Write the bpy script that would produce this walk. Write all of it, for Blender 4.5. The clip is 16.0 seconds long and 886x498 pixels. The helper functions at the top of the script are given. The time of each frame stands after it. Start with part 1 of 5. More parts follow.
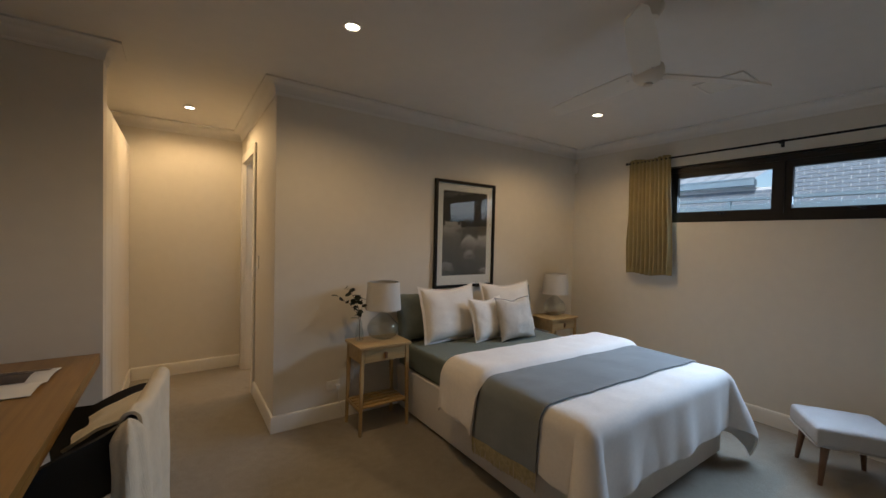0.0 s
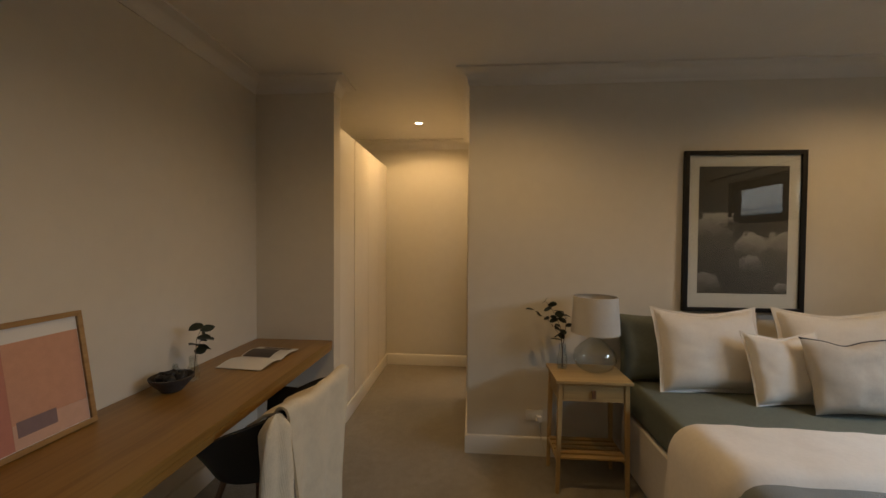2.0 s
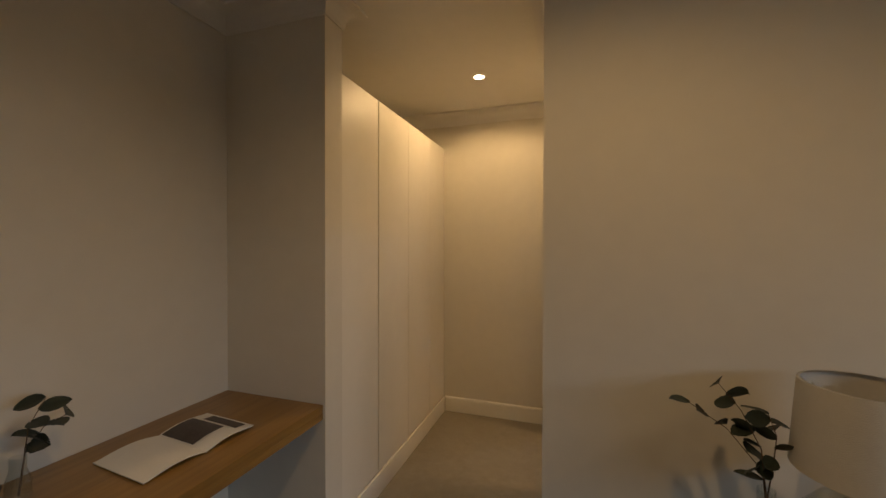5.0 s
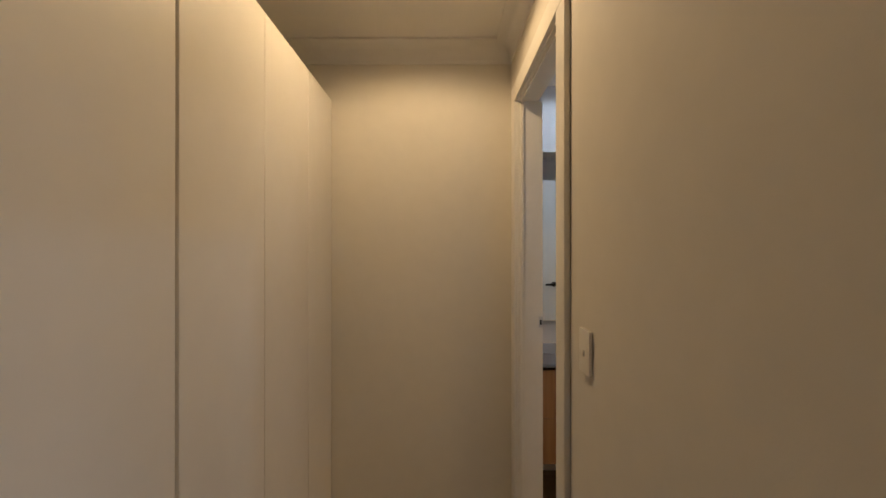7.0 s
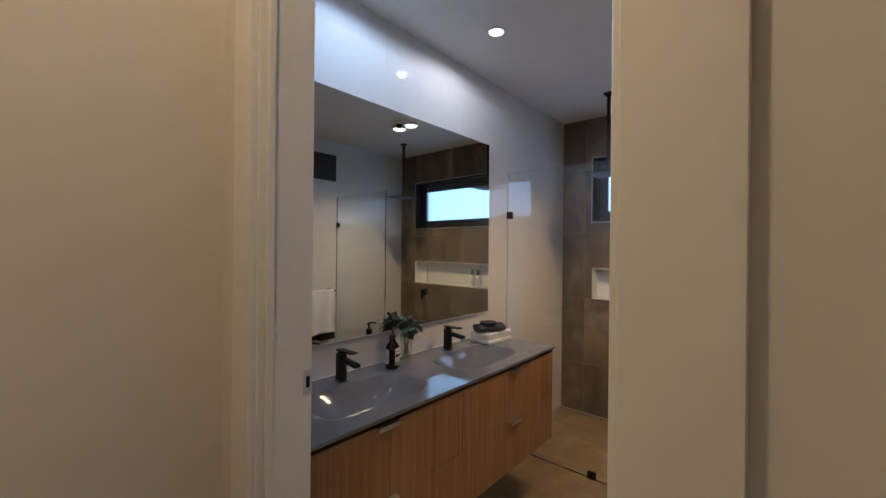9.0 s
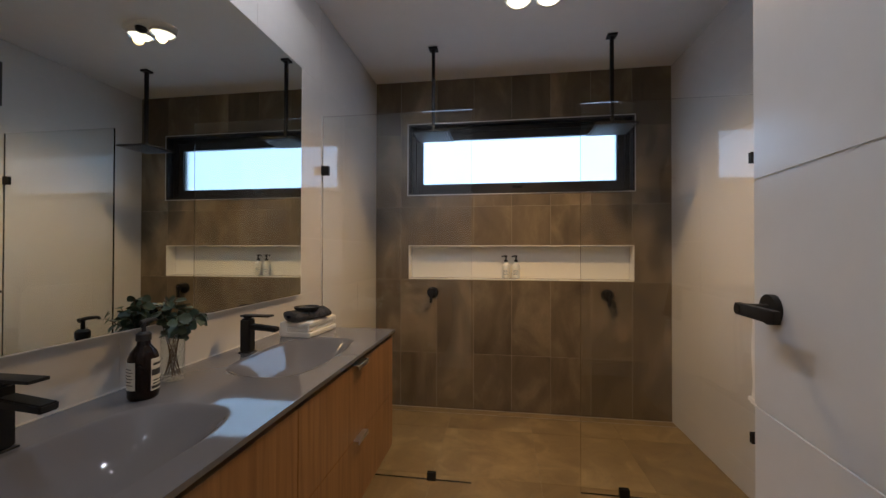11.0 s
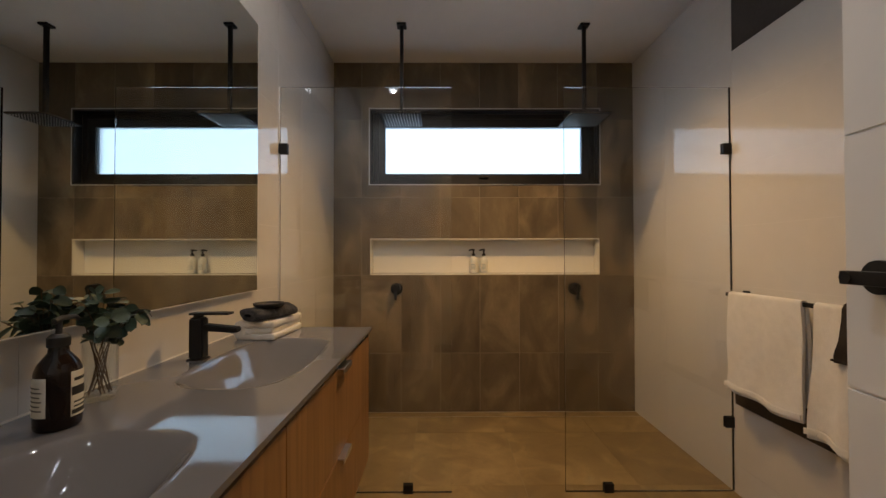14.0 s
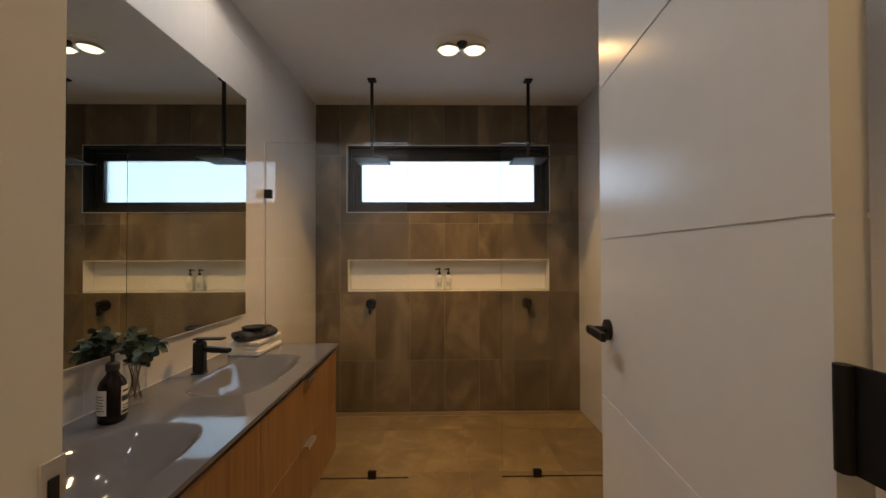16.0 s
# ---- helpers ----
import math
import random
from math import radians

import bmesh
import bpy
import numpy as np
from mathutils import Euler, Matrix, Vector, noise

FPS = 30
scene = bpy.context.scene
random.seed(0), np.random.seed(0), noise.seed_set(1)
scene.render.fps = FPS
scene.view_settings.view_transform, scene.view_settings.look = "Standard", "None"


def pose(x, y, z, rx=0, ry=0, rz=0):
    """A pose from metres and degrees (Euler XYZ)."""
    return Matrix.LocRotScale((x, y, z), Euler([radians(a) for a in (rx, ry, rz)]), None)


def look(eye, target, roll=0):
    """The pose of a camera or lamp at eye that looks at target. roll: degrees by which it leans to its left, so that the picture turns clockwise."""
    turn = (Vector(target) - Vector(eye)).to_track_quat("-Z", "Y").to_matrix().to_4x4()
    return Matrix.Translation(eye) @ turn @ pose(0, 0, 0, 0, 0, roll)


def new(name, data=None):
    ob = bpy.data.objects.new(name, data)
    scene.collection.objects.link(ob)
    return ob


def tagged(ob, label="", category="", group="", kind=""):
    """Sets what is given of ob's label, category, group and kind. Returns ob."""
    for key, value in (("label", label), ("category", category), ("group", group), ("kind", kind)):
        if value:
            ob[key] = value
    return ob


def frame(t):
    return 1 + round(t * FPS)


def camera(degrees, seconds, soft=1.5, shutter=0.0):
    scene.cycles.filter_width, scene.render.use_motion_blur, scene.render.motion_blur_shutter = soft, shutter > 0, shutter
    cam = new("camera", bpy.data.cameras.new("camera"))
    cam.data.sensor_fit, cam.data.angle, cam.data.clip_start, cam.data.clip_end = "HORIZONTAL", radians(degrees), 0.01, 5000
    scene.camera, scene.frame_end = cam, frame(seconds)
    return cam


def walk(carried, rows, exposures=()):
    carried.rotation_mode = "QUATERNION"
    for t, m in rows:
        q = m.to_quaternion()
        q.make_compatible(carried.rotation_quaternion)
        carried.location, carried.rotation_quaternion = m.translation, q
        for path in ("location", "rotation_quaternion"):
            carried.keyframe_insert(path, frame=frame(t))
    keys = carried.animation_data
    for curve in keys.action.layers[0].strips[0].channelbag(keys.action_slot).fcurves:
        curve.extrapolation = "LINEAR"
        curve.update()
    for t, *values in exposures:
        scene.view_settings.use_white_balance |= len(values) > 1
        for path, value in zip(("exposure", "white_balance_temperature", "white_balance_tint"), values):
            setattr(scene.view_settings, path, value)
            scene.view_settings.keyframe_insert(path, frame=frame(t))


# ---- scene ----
cam = camera(97.8, 16.0)
PATH = [
    (0, (-0.618, -3.160, 1.533), (0.517, -1.514, 1.482), 1.4),
    (0.5, (-0.441, -3.092, 1.533), (0.469, -1.311, 1.479), 1.2),
    (1, (-0.286, -3.043, 1.547), (0.284, -1.127, 1.495), 0.8),
    (1.5, (-0.143, -2.904, 1.516), (0.078, -0.917, 1.470), 0.6),
    (2, (0.029, -2.743, 1.515), (-0.124, -0.749, 1.469), 0.4),
    (2.5, (0.197, -2.636, 1.503), (-0.284, -0.695, 1.461), 0.1),
    (3, (0.326, -2.549, 1.507), (-0.467, -0.713, 1.468), -0.0),
    (3.5, (0.394, -2.380, 1.504), (-0.533, -0.608, 1.472), -0.2),
    (4, (0.368, -2.088, 1.546), (-0.547, -0.310, 1.513), -0.5),
    (4.5, (0.258, -1.799, 1.513), (-0.549, 0.031, 1.484), -0.3),
    (6.8, (-0.360, -0.396, 1.560), (-0.410, 1.603, 1.562), 0.0),
    (7, (-0.377, -0.305, 1.547), (-0.385, 1.695, 1.551), 0.0),
    (7.6, (-0.411, 0.051, 1.524), (-0.104, 2.028, 1.534), 0.0),
    (8.2, (-0.441, 0.410, 1.524), (0.438, 2.206, 1.524), 0.0),
    (8.5, (-0.422, 0.582, 1.516), (0.708, 2.232, 1.520), 0.0),
    (9, (-0.364, 0.834, 1.493), (1.142, 2.150, 1.492), 0.6),
    (9.5, (-0.253, 1.038, 1.455), (1.492, 2.015, 1.468), 0.6),
    (10, (-0.140, 1.166, 1.390), (1.743, 1.841, 1.408), 0.4),
    (12.3, (0.189, 1.546, 1.198), (2.186, 1.645, 1.221), -0.0),
    (12.5, (0.202, 1.559, 1.195), (2.200, 1.636, 1.220), -0.0),
    (13, (0.229, 1.581, 1.192), (2.228, 1.614, 1.217), -0.1),
    (13.5, (0.232, 1.585, 1.200), (2.232, 1.594, 1.227), -0.1),
    (14, (0.206, 1.584, 1.212), (2.206, 1.573, 1.238), -0.1),
    (14.5, (0.144, 1.560, 1.242), (2.143, 1.541, 1.270), -0.2),
    (15, (0.041, 1.515, 1.267), (2.040, 1.491, 1.295), -0.2),
    (15.5, (-0.070, 1.456, 1.299), (1.930, 1.426, 1.328), -0.2),
    (16, (-0.215, 1.351, 1.374), (1.785, 1.318, 1.403), -0.2),
]
EXPOSURES = [(0.0, -0.22, 5850, 10), (1.0, -0.3, 6250, 10), (3.0, -0.5, 7300, 10), (4.5, -0.5, 6900, 10), (7.0, -0.5, 5500, 10), (7.5, -0.57, 5300, 10), (8.0, -0.65, 5150, 10), (8.5, -0.65, 5200, 10), (9.0, -0.7, 4900, 10), (9.6, -0.7, 5150, 10), (10.2, -0.72, 5200, 10), (12.3, -0.79, 5850, 10), (16.0, -0.79, 6350, 10)]
walk(cam, [(t, look(eye, target, roll)) for t, eye, target, roll in PATH], EXPOSURES)

# ---- light ----
world = bpy.data.worlds.new("world")
scene.world = world
world.use_nodes = True
wn = world.node_tree
sky = wn.nodes.new("ShaderNodeTexSky")
sky.sky_type = "NISHITA"
sky.sun_disc = False
sky.sun_elevation, sky.sun_rotation = radians(38), radians(254)
wn.links.new(sky.outputs[0], wn.nodes["Background"].inputs[0])
wn.nodes["Background"].inputs[1].default_value = 0.15
sun_data = bpy.data.lights.new("sun", "SUN")
sun_data.energy, sun_data.angle, sun_data.color = 4.6, radians(12), (1.0, 0.98, 0.95)
sun = new("sun", sun_data)
sun.matrix_world = look((0, 0, 10), (0.7, 0.2, 9.43))


def spot_lamp(name, x, y, z, watts, colour, size=136, blend=0.7, radius=0.04):
    data = bpy.data.lights.new(name, "SPOT")
    data.energy, data.color, data.spot_size, data.spot_blend, data.shadow_soft_size = watts, colour, radians(size), blend, radius
    ob = new(name, data)
    ob.location = (x, y, z)
    return ob


WARM, COOL, HEAT = (1.0, 0.64, 0.29), (0.84, 0.92, 1.0), (1.0, 0.58, 0.21)
BED_LIGHTS = [(0.177, -1.07), (2.53, -1.02)]
CORRIDOR_LIGHT = (-0.525, 1.17)
BATH_LIGHTS = [(0.686, 2.01), (1.434, 2.03)]
HEAT_AT = (2.20, 1.19)
for lx, ly in BED_LIGHTS:
    spot_lamp("downlight_lamp", lx, ly, 2.685, 46, WARM, 160, 0.6)
spot_lamp("downlight_lamp", *CORRIDOR_LIGHT, 2.685, 44, WARM, 168, 0.4)
for (lx, ly), tone in zip(BATH_LIGHTS, (COOL, (1.0, 0.86, 0.74))):
    spot_lamp("downlight_lamp", lx, ly, 2.685, 19, tone, 172, 0.3, 0.02)
for lx in (-0.085, 0.085):
    spot_lamp("heat_bulb_lamp", HEAT_AT[0], HEAT_AT[1] + lx, 2.635, 78, HEAT, 136, 0.75, radius=0.03)


def window_light(name, at, towards, w, h, watts, colour, spread=180):
    data = bpy.data.lights.new(name, "AREA")
    data.shape, data.size, data.size_y, data.energy, data.color = "RECTANGLE", w, h, watts, colour
    data.spread = radians(spread)
    ob = new(name, data)
    ob.matrix_world = look(at, towards)
    return ob


window_light("window_daylight", (3.57, -2.07, 2.05), (2.1, -1.95, 0.5), 1.7, 0.42, 31, (0.58, 0.77, 1.0), 98)


# ---- materials ----
def mat(name, colour, rough=0.6, metal=0.0, var=0.0, scale=4.0, bump=0.0, bump_scale=80.0, spec=None, rnd=0.0, coat=0.0, stretch=(1, 1, 1), sheen=0.0, ribs=0.0):
    """A surface with two scales of tone variation and fine relief."""
    m = bpy.data.materials.new(name)
    m.use_nodes = True
    t = m.node_tree
    b = t.nodes["Principled BSDF"]
    b.inputs["Roughness"].default_value, b.inputs["Metallic"].default_value = rough, metal
    if spec is not None:
        b.inputs["Specular IOR Level"].default_value = spec
    b.inputs["Coat Weight"].default_value = coat
    b.inputs["Coat Roughness"].default_value = 0.06
    b.inputs["Sheen Weight"].default_value = sheen
    b.inputs["Base Color"].default_value = (*colour, 1)
    co = t.nodes.new("ShaderNodeTexCoord")
    mp = t.nodes.new("ShaderNodeMapping")
    mp.inputs["Scale"].default_value = stretch
    t.links.new(co.outputs["Object"], mp.inputs["Vector"])
    if var:
        n1, n2 = t.nodes.new("ShaderNodeTexNoise"), t.nodes.new("ShaderNodeTexNoise")
        n1.inputs["Scale"].default_value, n2.inputs["Scale"].default_value = scale, scale * 9
        n1.inputs["Detail"].default_value = n2.inputs["Detail"].default_value = 4
        for n in (n1, n2):
            t.links.new(mp.outputs[0], n.inputs["Vector"])
        add = t.nodes.new("ShaderNodeMath")
        add.operation = "ADD"
        t.links.new(n1.outputs["Fac"], add.inputs[0])
        t.links.new(n2.outputs["Fac"], add.inputs[1])
        rg = t.nodes.new("ShaderNodeMapRange")
        rg.inputs["From Min"].default_value, rg.inputs["From Max"].default_value = 0.7, 1.3
        rg.inputs["To Min"].default_value, rg.inputs["To Max"].default_value = 1 - var, 1 + var
        t.links.new(add.outputs[0], rg.inputs["Value"])
        sc = t.nodes.new("ShaderNodeVectorMath")
        sc.operation = "SCALE"
        sc.inputs[0].default_value = colour
        last = rg.outputs[0]
        if rnd:
            oi = t.nodes.new("ShaderNodeObjectInfo")
            r2 = t.nodes.new("ShaderNodeMapRange")
            r2.inputs["To Min"].default_value, r2.inputs["To Max"].default_value = 1 - rnd, 1 + rnd
            t.links.new(oi.outputs["Random"], r2.inputs["Value"])
            mu = t.nodes.new("ShaderNodeMath")
            mu.operation = "MULTIPLY"
            t.links.new(last, mu.inputs[0])
            t.links.new(r2.outputs[0], mu.inputs[1])
            last = mu.outputs[0]
        t.links.new(last, sc.inputs["Scale"])
        t.links.new(sc.outputs[0], b.inputs["Base Color"])
    if bump:
        nb = t.nodes.new("ShaderNodeTexNoise")
        nb.inputs["Scale"].default_value = bump_scale
        nb.inputs["Detail"].default_value = 6
        t.links.new(mp.outputs[0], nb.inputs["Vector"])
        bp = t.nodes.new("ShaderNodeBump")
        bp.inputs["Strength"].default_value, bp.inputs["Distance"].default_value = bump, 0.01
        t.links.new(nb.outputs["Fac"], bp.inputs["Height"])
        if ribs:
            # knitted ribs across the cloth
            wv = t.nodes.new("ShaderNodeTexWave")
            wv.bands_direction = "Y"
            wv.inputs["Scale"].default_value, wv.inputs["Distortion"].default_value = ribs / 2, 0.6
            t.links.new(mp.outputs[0], wv.inputs["Vector"])
            b2 = t.nodes.new("ShaderNodeBump")
            b2.inputs["Strength"].default_value, b2.inputs["Distance"].default_value = 0.3, 0.003
            t.links.new(wv.outputs["Fac"], b2.inputs["Height"])
            t.links.new(b2.outputs[0], bp.inputs["Normal"])
        t.links.new(bp.outputs[0], b.inputs["Normal"])
    return m


def wood(name, light, dark, axis, rough=0.4, scale=1.0, coat=0.0):
    """Timber with grain along one axis."""
    m = bpy.data.materials.new(name)
    m.use_nodes = True
    t = m.node_tree
    b = t.nodes["Principled BSDF"]
    b.inputs["Roughness"].default_value, b.inputs["Coat Weight"].default_value = rough, coat
    co, mp = t.nodes.new("ShaderNodeTexCoord"), t.nodes.new("ShaderNodeMapping")
    st = [26 * scale] * 3
    st["xyz".index(axis)] = 1.1 * scale
    mp.inputs["Scale"].default_value = st
    t.links.new(co.outputs["Object"], mp.inputs["Vector"])
    n = t.nodes.new("ShaderNodeTexNoise")
    n.inputs["Scale"].default_value, n.inputs["Detail"].default_value, n.inputs["Distortion"].default_value = 1.6, 7, 0.8
    t.links.new(mp.outputs[0], n.inputs["Vector"])
    big = t.nodes.new("ShaderNodeTexNoise")
    big.inputs["Scale"].default_value = 3.0
    t.links.new(co.outputs["Object"], big.inputs["Vector"])
    ad = t.nodes.new("ShaderNodeMath")
    ad.operation = "MULTIPLY_ADD"
    ad.inputs[1].default_value = 0.35
    t.links.new(big.outputs["Fac"], ad.inputs[0])
    t.links.new(n.outputs["Fac"], ad.inputs[2])
    cr = t.nodes.new("ShaderNodeValToRGB")
    cr.color_ramp.elements[0].position, cr.color_ramp.elements[1].position = 0.42, 0.82
    cr.color_ramp.elements[0].color, cr.color_ramp.elements[1].color = (*dark, 1), (*light, 1)
    t.links.new(ad.outputs[0], cr.inputs[0])
    t.links.new(cr.outputs[0], b.inputs["Base Color"])
    bp = t.nodes.new("ShaderNodeBump")
    bp.inputs["Strength"].default_value, bp.inputs["Distance"].default_value = 0.15, 0.002
    t.links.new(n.outputs["Fac"], bp.inputs["Height"])
    t.links.new(bp.outputs[0], b.inputs["Normal"])
    return m


def stone_tile(name, tones, rough, veins=True):
    """Stone-look porcelain: clouded tone and soft diagonal veins, shifted from tile to tile."""
    m = bpy.data.materials.new(name)
    m.use_nodes = True
    t = m.node_tree
    b = t.nodes["Principled BSDF"]
    co, oi = t.nodes.new("ShaderNodeTexCoord"), t.nodes.new("ShaderNodeObjectInfo")
    mul = t.nodes.new("ShaderNodeMath")
    mul.operation, mul.inputs[1].default_value = "MULTIPLY", 37.0
    t.links.new(oi.outputs["Random"], mul.inputs[0])
    ad = t.nodes.new("ShaderNodeVectorMath")
    ad.operation = "ADD"
    mp = t.nodes.new("ShaderNodeMapping")
    mp.inputs["Rotation"].default_value = (0.5, 0.35, 0.6)
    mp.inputs["Scale"].default_value = (1.0, 1.0, 0.55)
    t.links.new(co.outputs["Object"], mp.inputs["Vector"])
    t.links.new(mp.outputs[0], ad.inputs[0])
    t.links.new(mul.outputs[0], ad.inputs[1])
    n1, n2, n3 = (t.nodes.new("ShaderNodeTexNoise") for _ in range(3))
    for n, s, d, dist in ((n1, 4.2, 9, 1.1), (n2, 1.7, 5, 0.9), (n3, 60, 4, 0)):
        n.inputs["Scale"].default_value, n.inputs["Detail"].default_value, n.inputs["Distortion"].default_value = s, d, dist
        t.links.new(ad.outputs[0], n.inputs["Vector"])
    mix = t.nodes.new("ShaderNodeMath")
    mix.operation, mix.inputs[1].default_value = "MULTIPLY_ADD", 0.8
    t.links.new(n2.outputs["Fac"], mix.inputs[0])
    t.links.new(n1.outputs["Fac"], mix.inputs[2])
    fine = t.nodes.new("ShaderNodeMath")
    fine.operation, fine.inputs[1].default_value = "MULTIPLY_ADD", 0.12
    t.links.new(n3.outputs["Fac"], fine.inputs[0])
    t.links.new(mix.outputs[0], fine.inputs[2])
    r2 = t.nodes.new("ShaderNodeMath")
    r2.operation, r2.inputs[1].default_value = "MULTIPLY_ADD", 0.14
    t.links.new(oi.outputs["Random"], r2.inputs[0])
    t.links.new(fine.outputs[0], r2.inputs[2])
    cr = t.nodes.new("ShaderNodeValToRGB")
    els = cr.color_ramp.elements
    els[0].color, els[1].color = (*tones[0], 1), (*tones[2], 1)
    e = els.new(0.5)
    e.color = (*tones[1], 1)
    nm = t.nodes.new("ShaderNodeMapRange")
    nm.inputs["From Min"].default_value, nm.inputs["From Max"].default_value = 0.70, 1.42
    t.links.new(r2.outputs[0], nm.inputs["Value"])
    t.links.new(nm.outputs[0], cr.inputs[0])
    t.links.new(cr.outputs[0], b.inputs["Base Color"])
    rr = t.nodes.new("ShaderNodeMapRange")
    rr.inputs["To Min"].default_value, rr.inputs["To Max"].default_value = rough - 0.08, rough + 0.1
    t.links.new(n1.outputs["Fac"], rr.inputs["Value"])
    t.links.new(rr.outputs[0], b.inputs["Roughness"])
    bp = t.nodes.new("ShaderNodeBump")
    bp.inputs["Strength"].default_value, bp.inputs["Distance"].default_value = 0.12, 0.003
    t.links.new(n3.outputs["Fac"], bp.inputs["Height"])
    t.links.new(bp.outputs[0], b.inputs["Normal"])
    return m


def glass(name, colour=(0.96, 0.99, 0.98), rough=0.0, ior=1.45):
    m = bpy.data.materials.new(name)
    m.use_nodes = True
    b = m.node_tree.nodes["Principled BSDF"]
    b.inputs["Base Color"].default_value = (*colour, 1)
    b.inputs["Transmission Weight"].default_value = 1.0
    b.inputs["Roughness"].default_value, b.inputs["IOR"].default_value = rough, ior
    return m


def thin_glass(name, tint=(0.97, 0.985, 0.98)):
    """Thin clear glass: see-through, with a Fresnel gloss."""
    m = bpy.data.materials.new(name)
    m.use_nodes = True
    t = m.node_tree
    t.nodes.remove(t.nodes["Principled BSDF"])
    tr, gl, mx, fr = (t.nodes.new(k) for k in ("ShaderNodeBsdfTransparent", "ShaderNodeBsdfGlossy", "ShaderNodeMixShader", "ShaderNodeLayerWeight"))
    pw, mr = t.nodes.new("ShaderNodeMath"), t.nodes.new("ShaderNodeMapRange")
    tr.inputs["Color"].default_value = (*tint, 1)
    gl.inputs["Roughness"].default_value = 0.01
    fr.inputs["Blend"].default_value = 0.5
    pw.operation, pw.inputs[1].default_value = "POWER", 4.0
    mr.inputs["To Min"].default_value, mr.inputs["To Max"].default_value = 0.085, 0.75
    t.links.new(fr.outputs["Facing"], pw.inputs[0])
    t.links.new(pw.outputs[0], mr.inputs["Value"])
    t.links.new(mr.outputs[0], mx.inputs[0])
    t.links.new(tr.outputs[0], mx.inputs[1])
    t.links.new(gl.outputs[0], mx.inputs[2])
    t.links.new(mx.outputs[0], t.nodes["Material Output"].inputs[0])
    return m


def glow(name, colour, strength):
    m = bpy.data.materials.new(name)
    m.use_nodes = True
    b = m.node_tree.nodes["Principled BSDF"]
    b.inputs["Emission Color"].default_value = (*colour, 1)
    b.inputs["Emission Strength"].default_value = strength
    b.inputs["Base Color"].default_value = (*colour, 1)
    return m


PAINT = mat("wall_paint", (0.70, 0.66, 0.58), 0.75, var=0.025, scale=1.3, bump=0.03, bump_scale=260)
CEIL = mat("ceiling_paint", (0.74, 0.72, 0.68), 0.85, var=0.02, scale=1.1, bump=0.03, bump_scale=240)
TRIM = mat("trim_enamel", (0.76, 0.73, 0.66), 0.4, var=0.02, scale=3, bump=0.02, bump_scale=90)
ROBE = mat("wardrobe_laminate", (0.76, 0.72, 0.64), 0.45, var=0.02, scale=1.0)
DOOR = mat("door_enamel", (0.76, 0.76, 0.76), 0.22, var=0.02, scale=2.0, bump=0.02, bump_scale=60)
CARPET = mat("cut_pile_carpet", (0.26, 0.225, 0.17), 0.95, var=0.15, scale=2.0, bump=0.5, bump_scale=420, sheen=0.3)
OAK = wood("pale_oak", (0.47, 0.325, 0.145), (0.34, 0.215, 0.085), "x", 0.45)
OAK_Z = wood("pale_oak_upright", (0.47, 0.325, 0.145), (0.34, 0.215, 0.085), "z", 0.45)
DESK = wood("honey_oak_veneer", (0.31, 0.178, 0.050), (0.205, 0.108, 0.028), "y", 0.35, 0.8)
FRAME_OAK = wood("oak_moulding", (0.42, 0.26, 0.11), (0.28, 0.16, 0.06), "y", 0.45)
VENEER = wood("vanity_veneer", (0.33, 0.175, 0.066), (0.19, 0.092, 0.033), "z", 0.38, 0.9)
LEG_WOOD = wood("walnut_leg", (0.17, 0.08, 0.035), (0.09, 0.04, 0.02), "z", 0.4)
BLACK = mat("matt_black_metal", (0.011, 0.011, 0.012), 0.45, 0.0, var=0.1, scale=20, spec=0.28)
BRONZE = mat("dark_aluminium", (0.022, 0.020, 0.020), 0.42, 0.4, var=0.08, scale=12)
CHROME = mat("satin_metal", (0.62, 0.60, 0.57), 0.28, 1.0, var=0.05, scale=30)
WHITE_PL = mat("white_plastic", (0.78, 0.75, 0.68), 0.4, var=0.02, scale=20)
LINEN = mat("white_linen", (0.78, 0.74, 0.69), 0.9, var=0.04, scale=6, bump=0.16, bump_scale=230, sheen=0.2)
COTTON = mat("white_cotton_case", (0.80, 0.76, 0.70), 0.88, var=0.03, scale=7, bump=0.25, bump_scale=260, sheen=0.2)
SAGE = mat("sage_sheet", (0.145, 0.165, 0.14), 0.9, var=0.08, scale=6, bump=0.3, bump_scale=300)
SLATE = mat("blue_grey_throw", (0.19, 0.21, 0.215), 0.92, var=0.10, scale=9, bump=0.5, bump_scale=360, sheen=0.3)
FRINGE = mat("cream_fringe", (0.50, 0.42, 0.24), 0.95, var=0.25, scale=50, bump=0.5, bump_scale=200)
VALANCE = mat("cream_valance", (0.70, 0.66, 0.60), 0.9, var=0.04, scale=5, bump=0.2, bump_scale=260)
TAUPE = mat("pale_grey_cushion", (0.55, 0.51, 0.45), 0.9, var=0.07, scale=30, bump=0.4, bump_scale=340)
PIPING = mat("charcoal_piping", (0.08, 0.08, 0.09), 0.9, var=0.1, scale=60)
SHADE = mat("linen_lampshade", (0.60, 0.58, 0.54), 0.9, var=0.03, scale=8, bump=0.3, bump_scale=420)
CURTAIN = mat("olive_gold_curtain", (0.30, 0.235, 0.095), 0.85, var=0.12, scale=8, bump=0.35, bump_scale=240, sheen=0.3)
KNIT = mat("cream_knit", (0.68, 0.61, 0.47), 0.95, var=0.08, scale=16, bump=0.35, bump_scale=300, sheen=0.3, ribs=95)
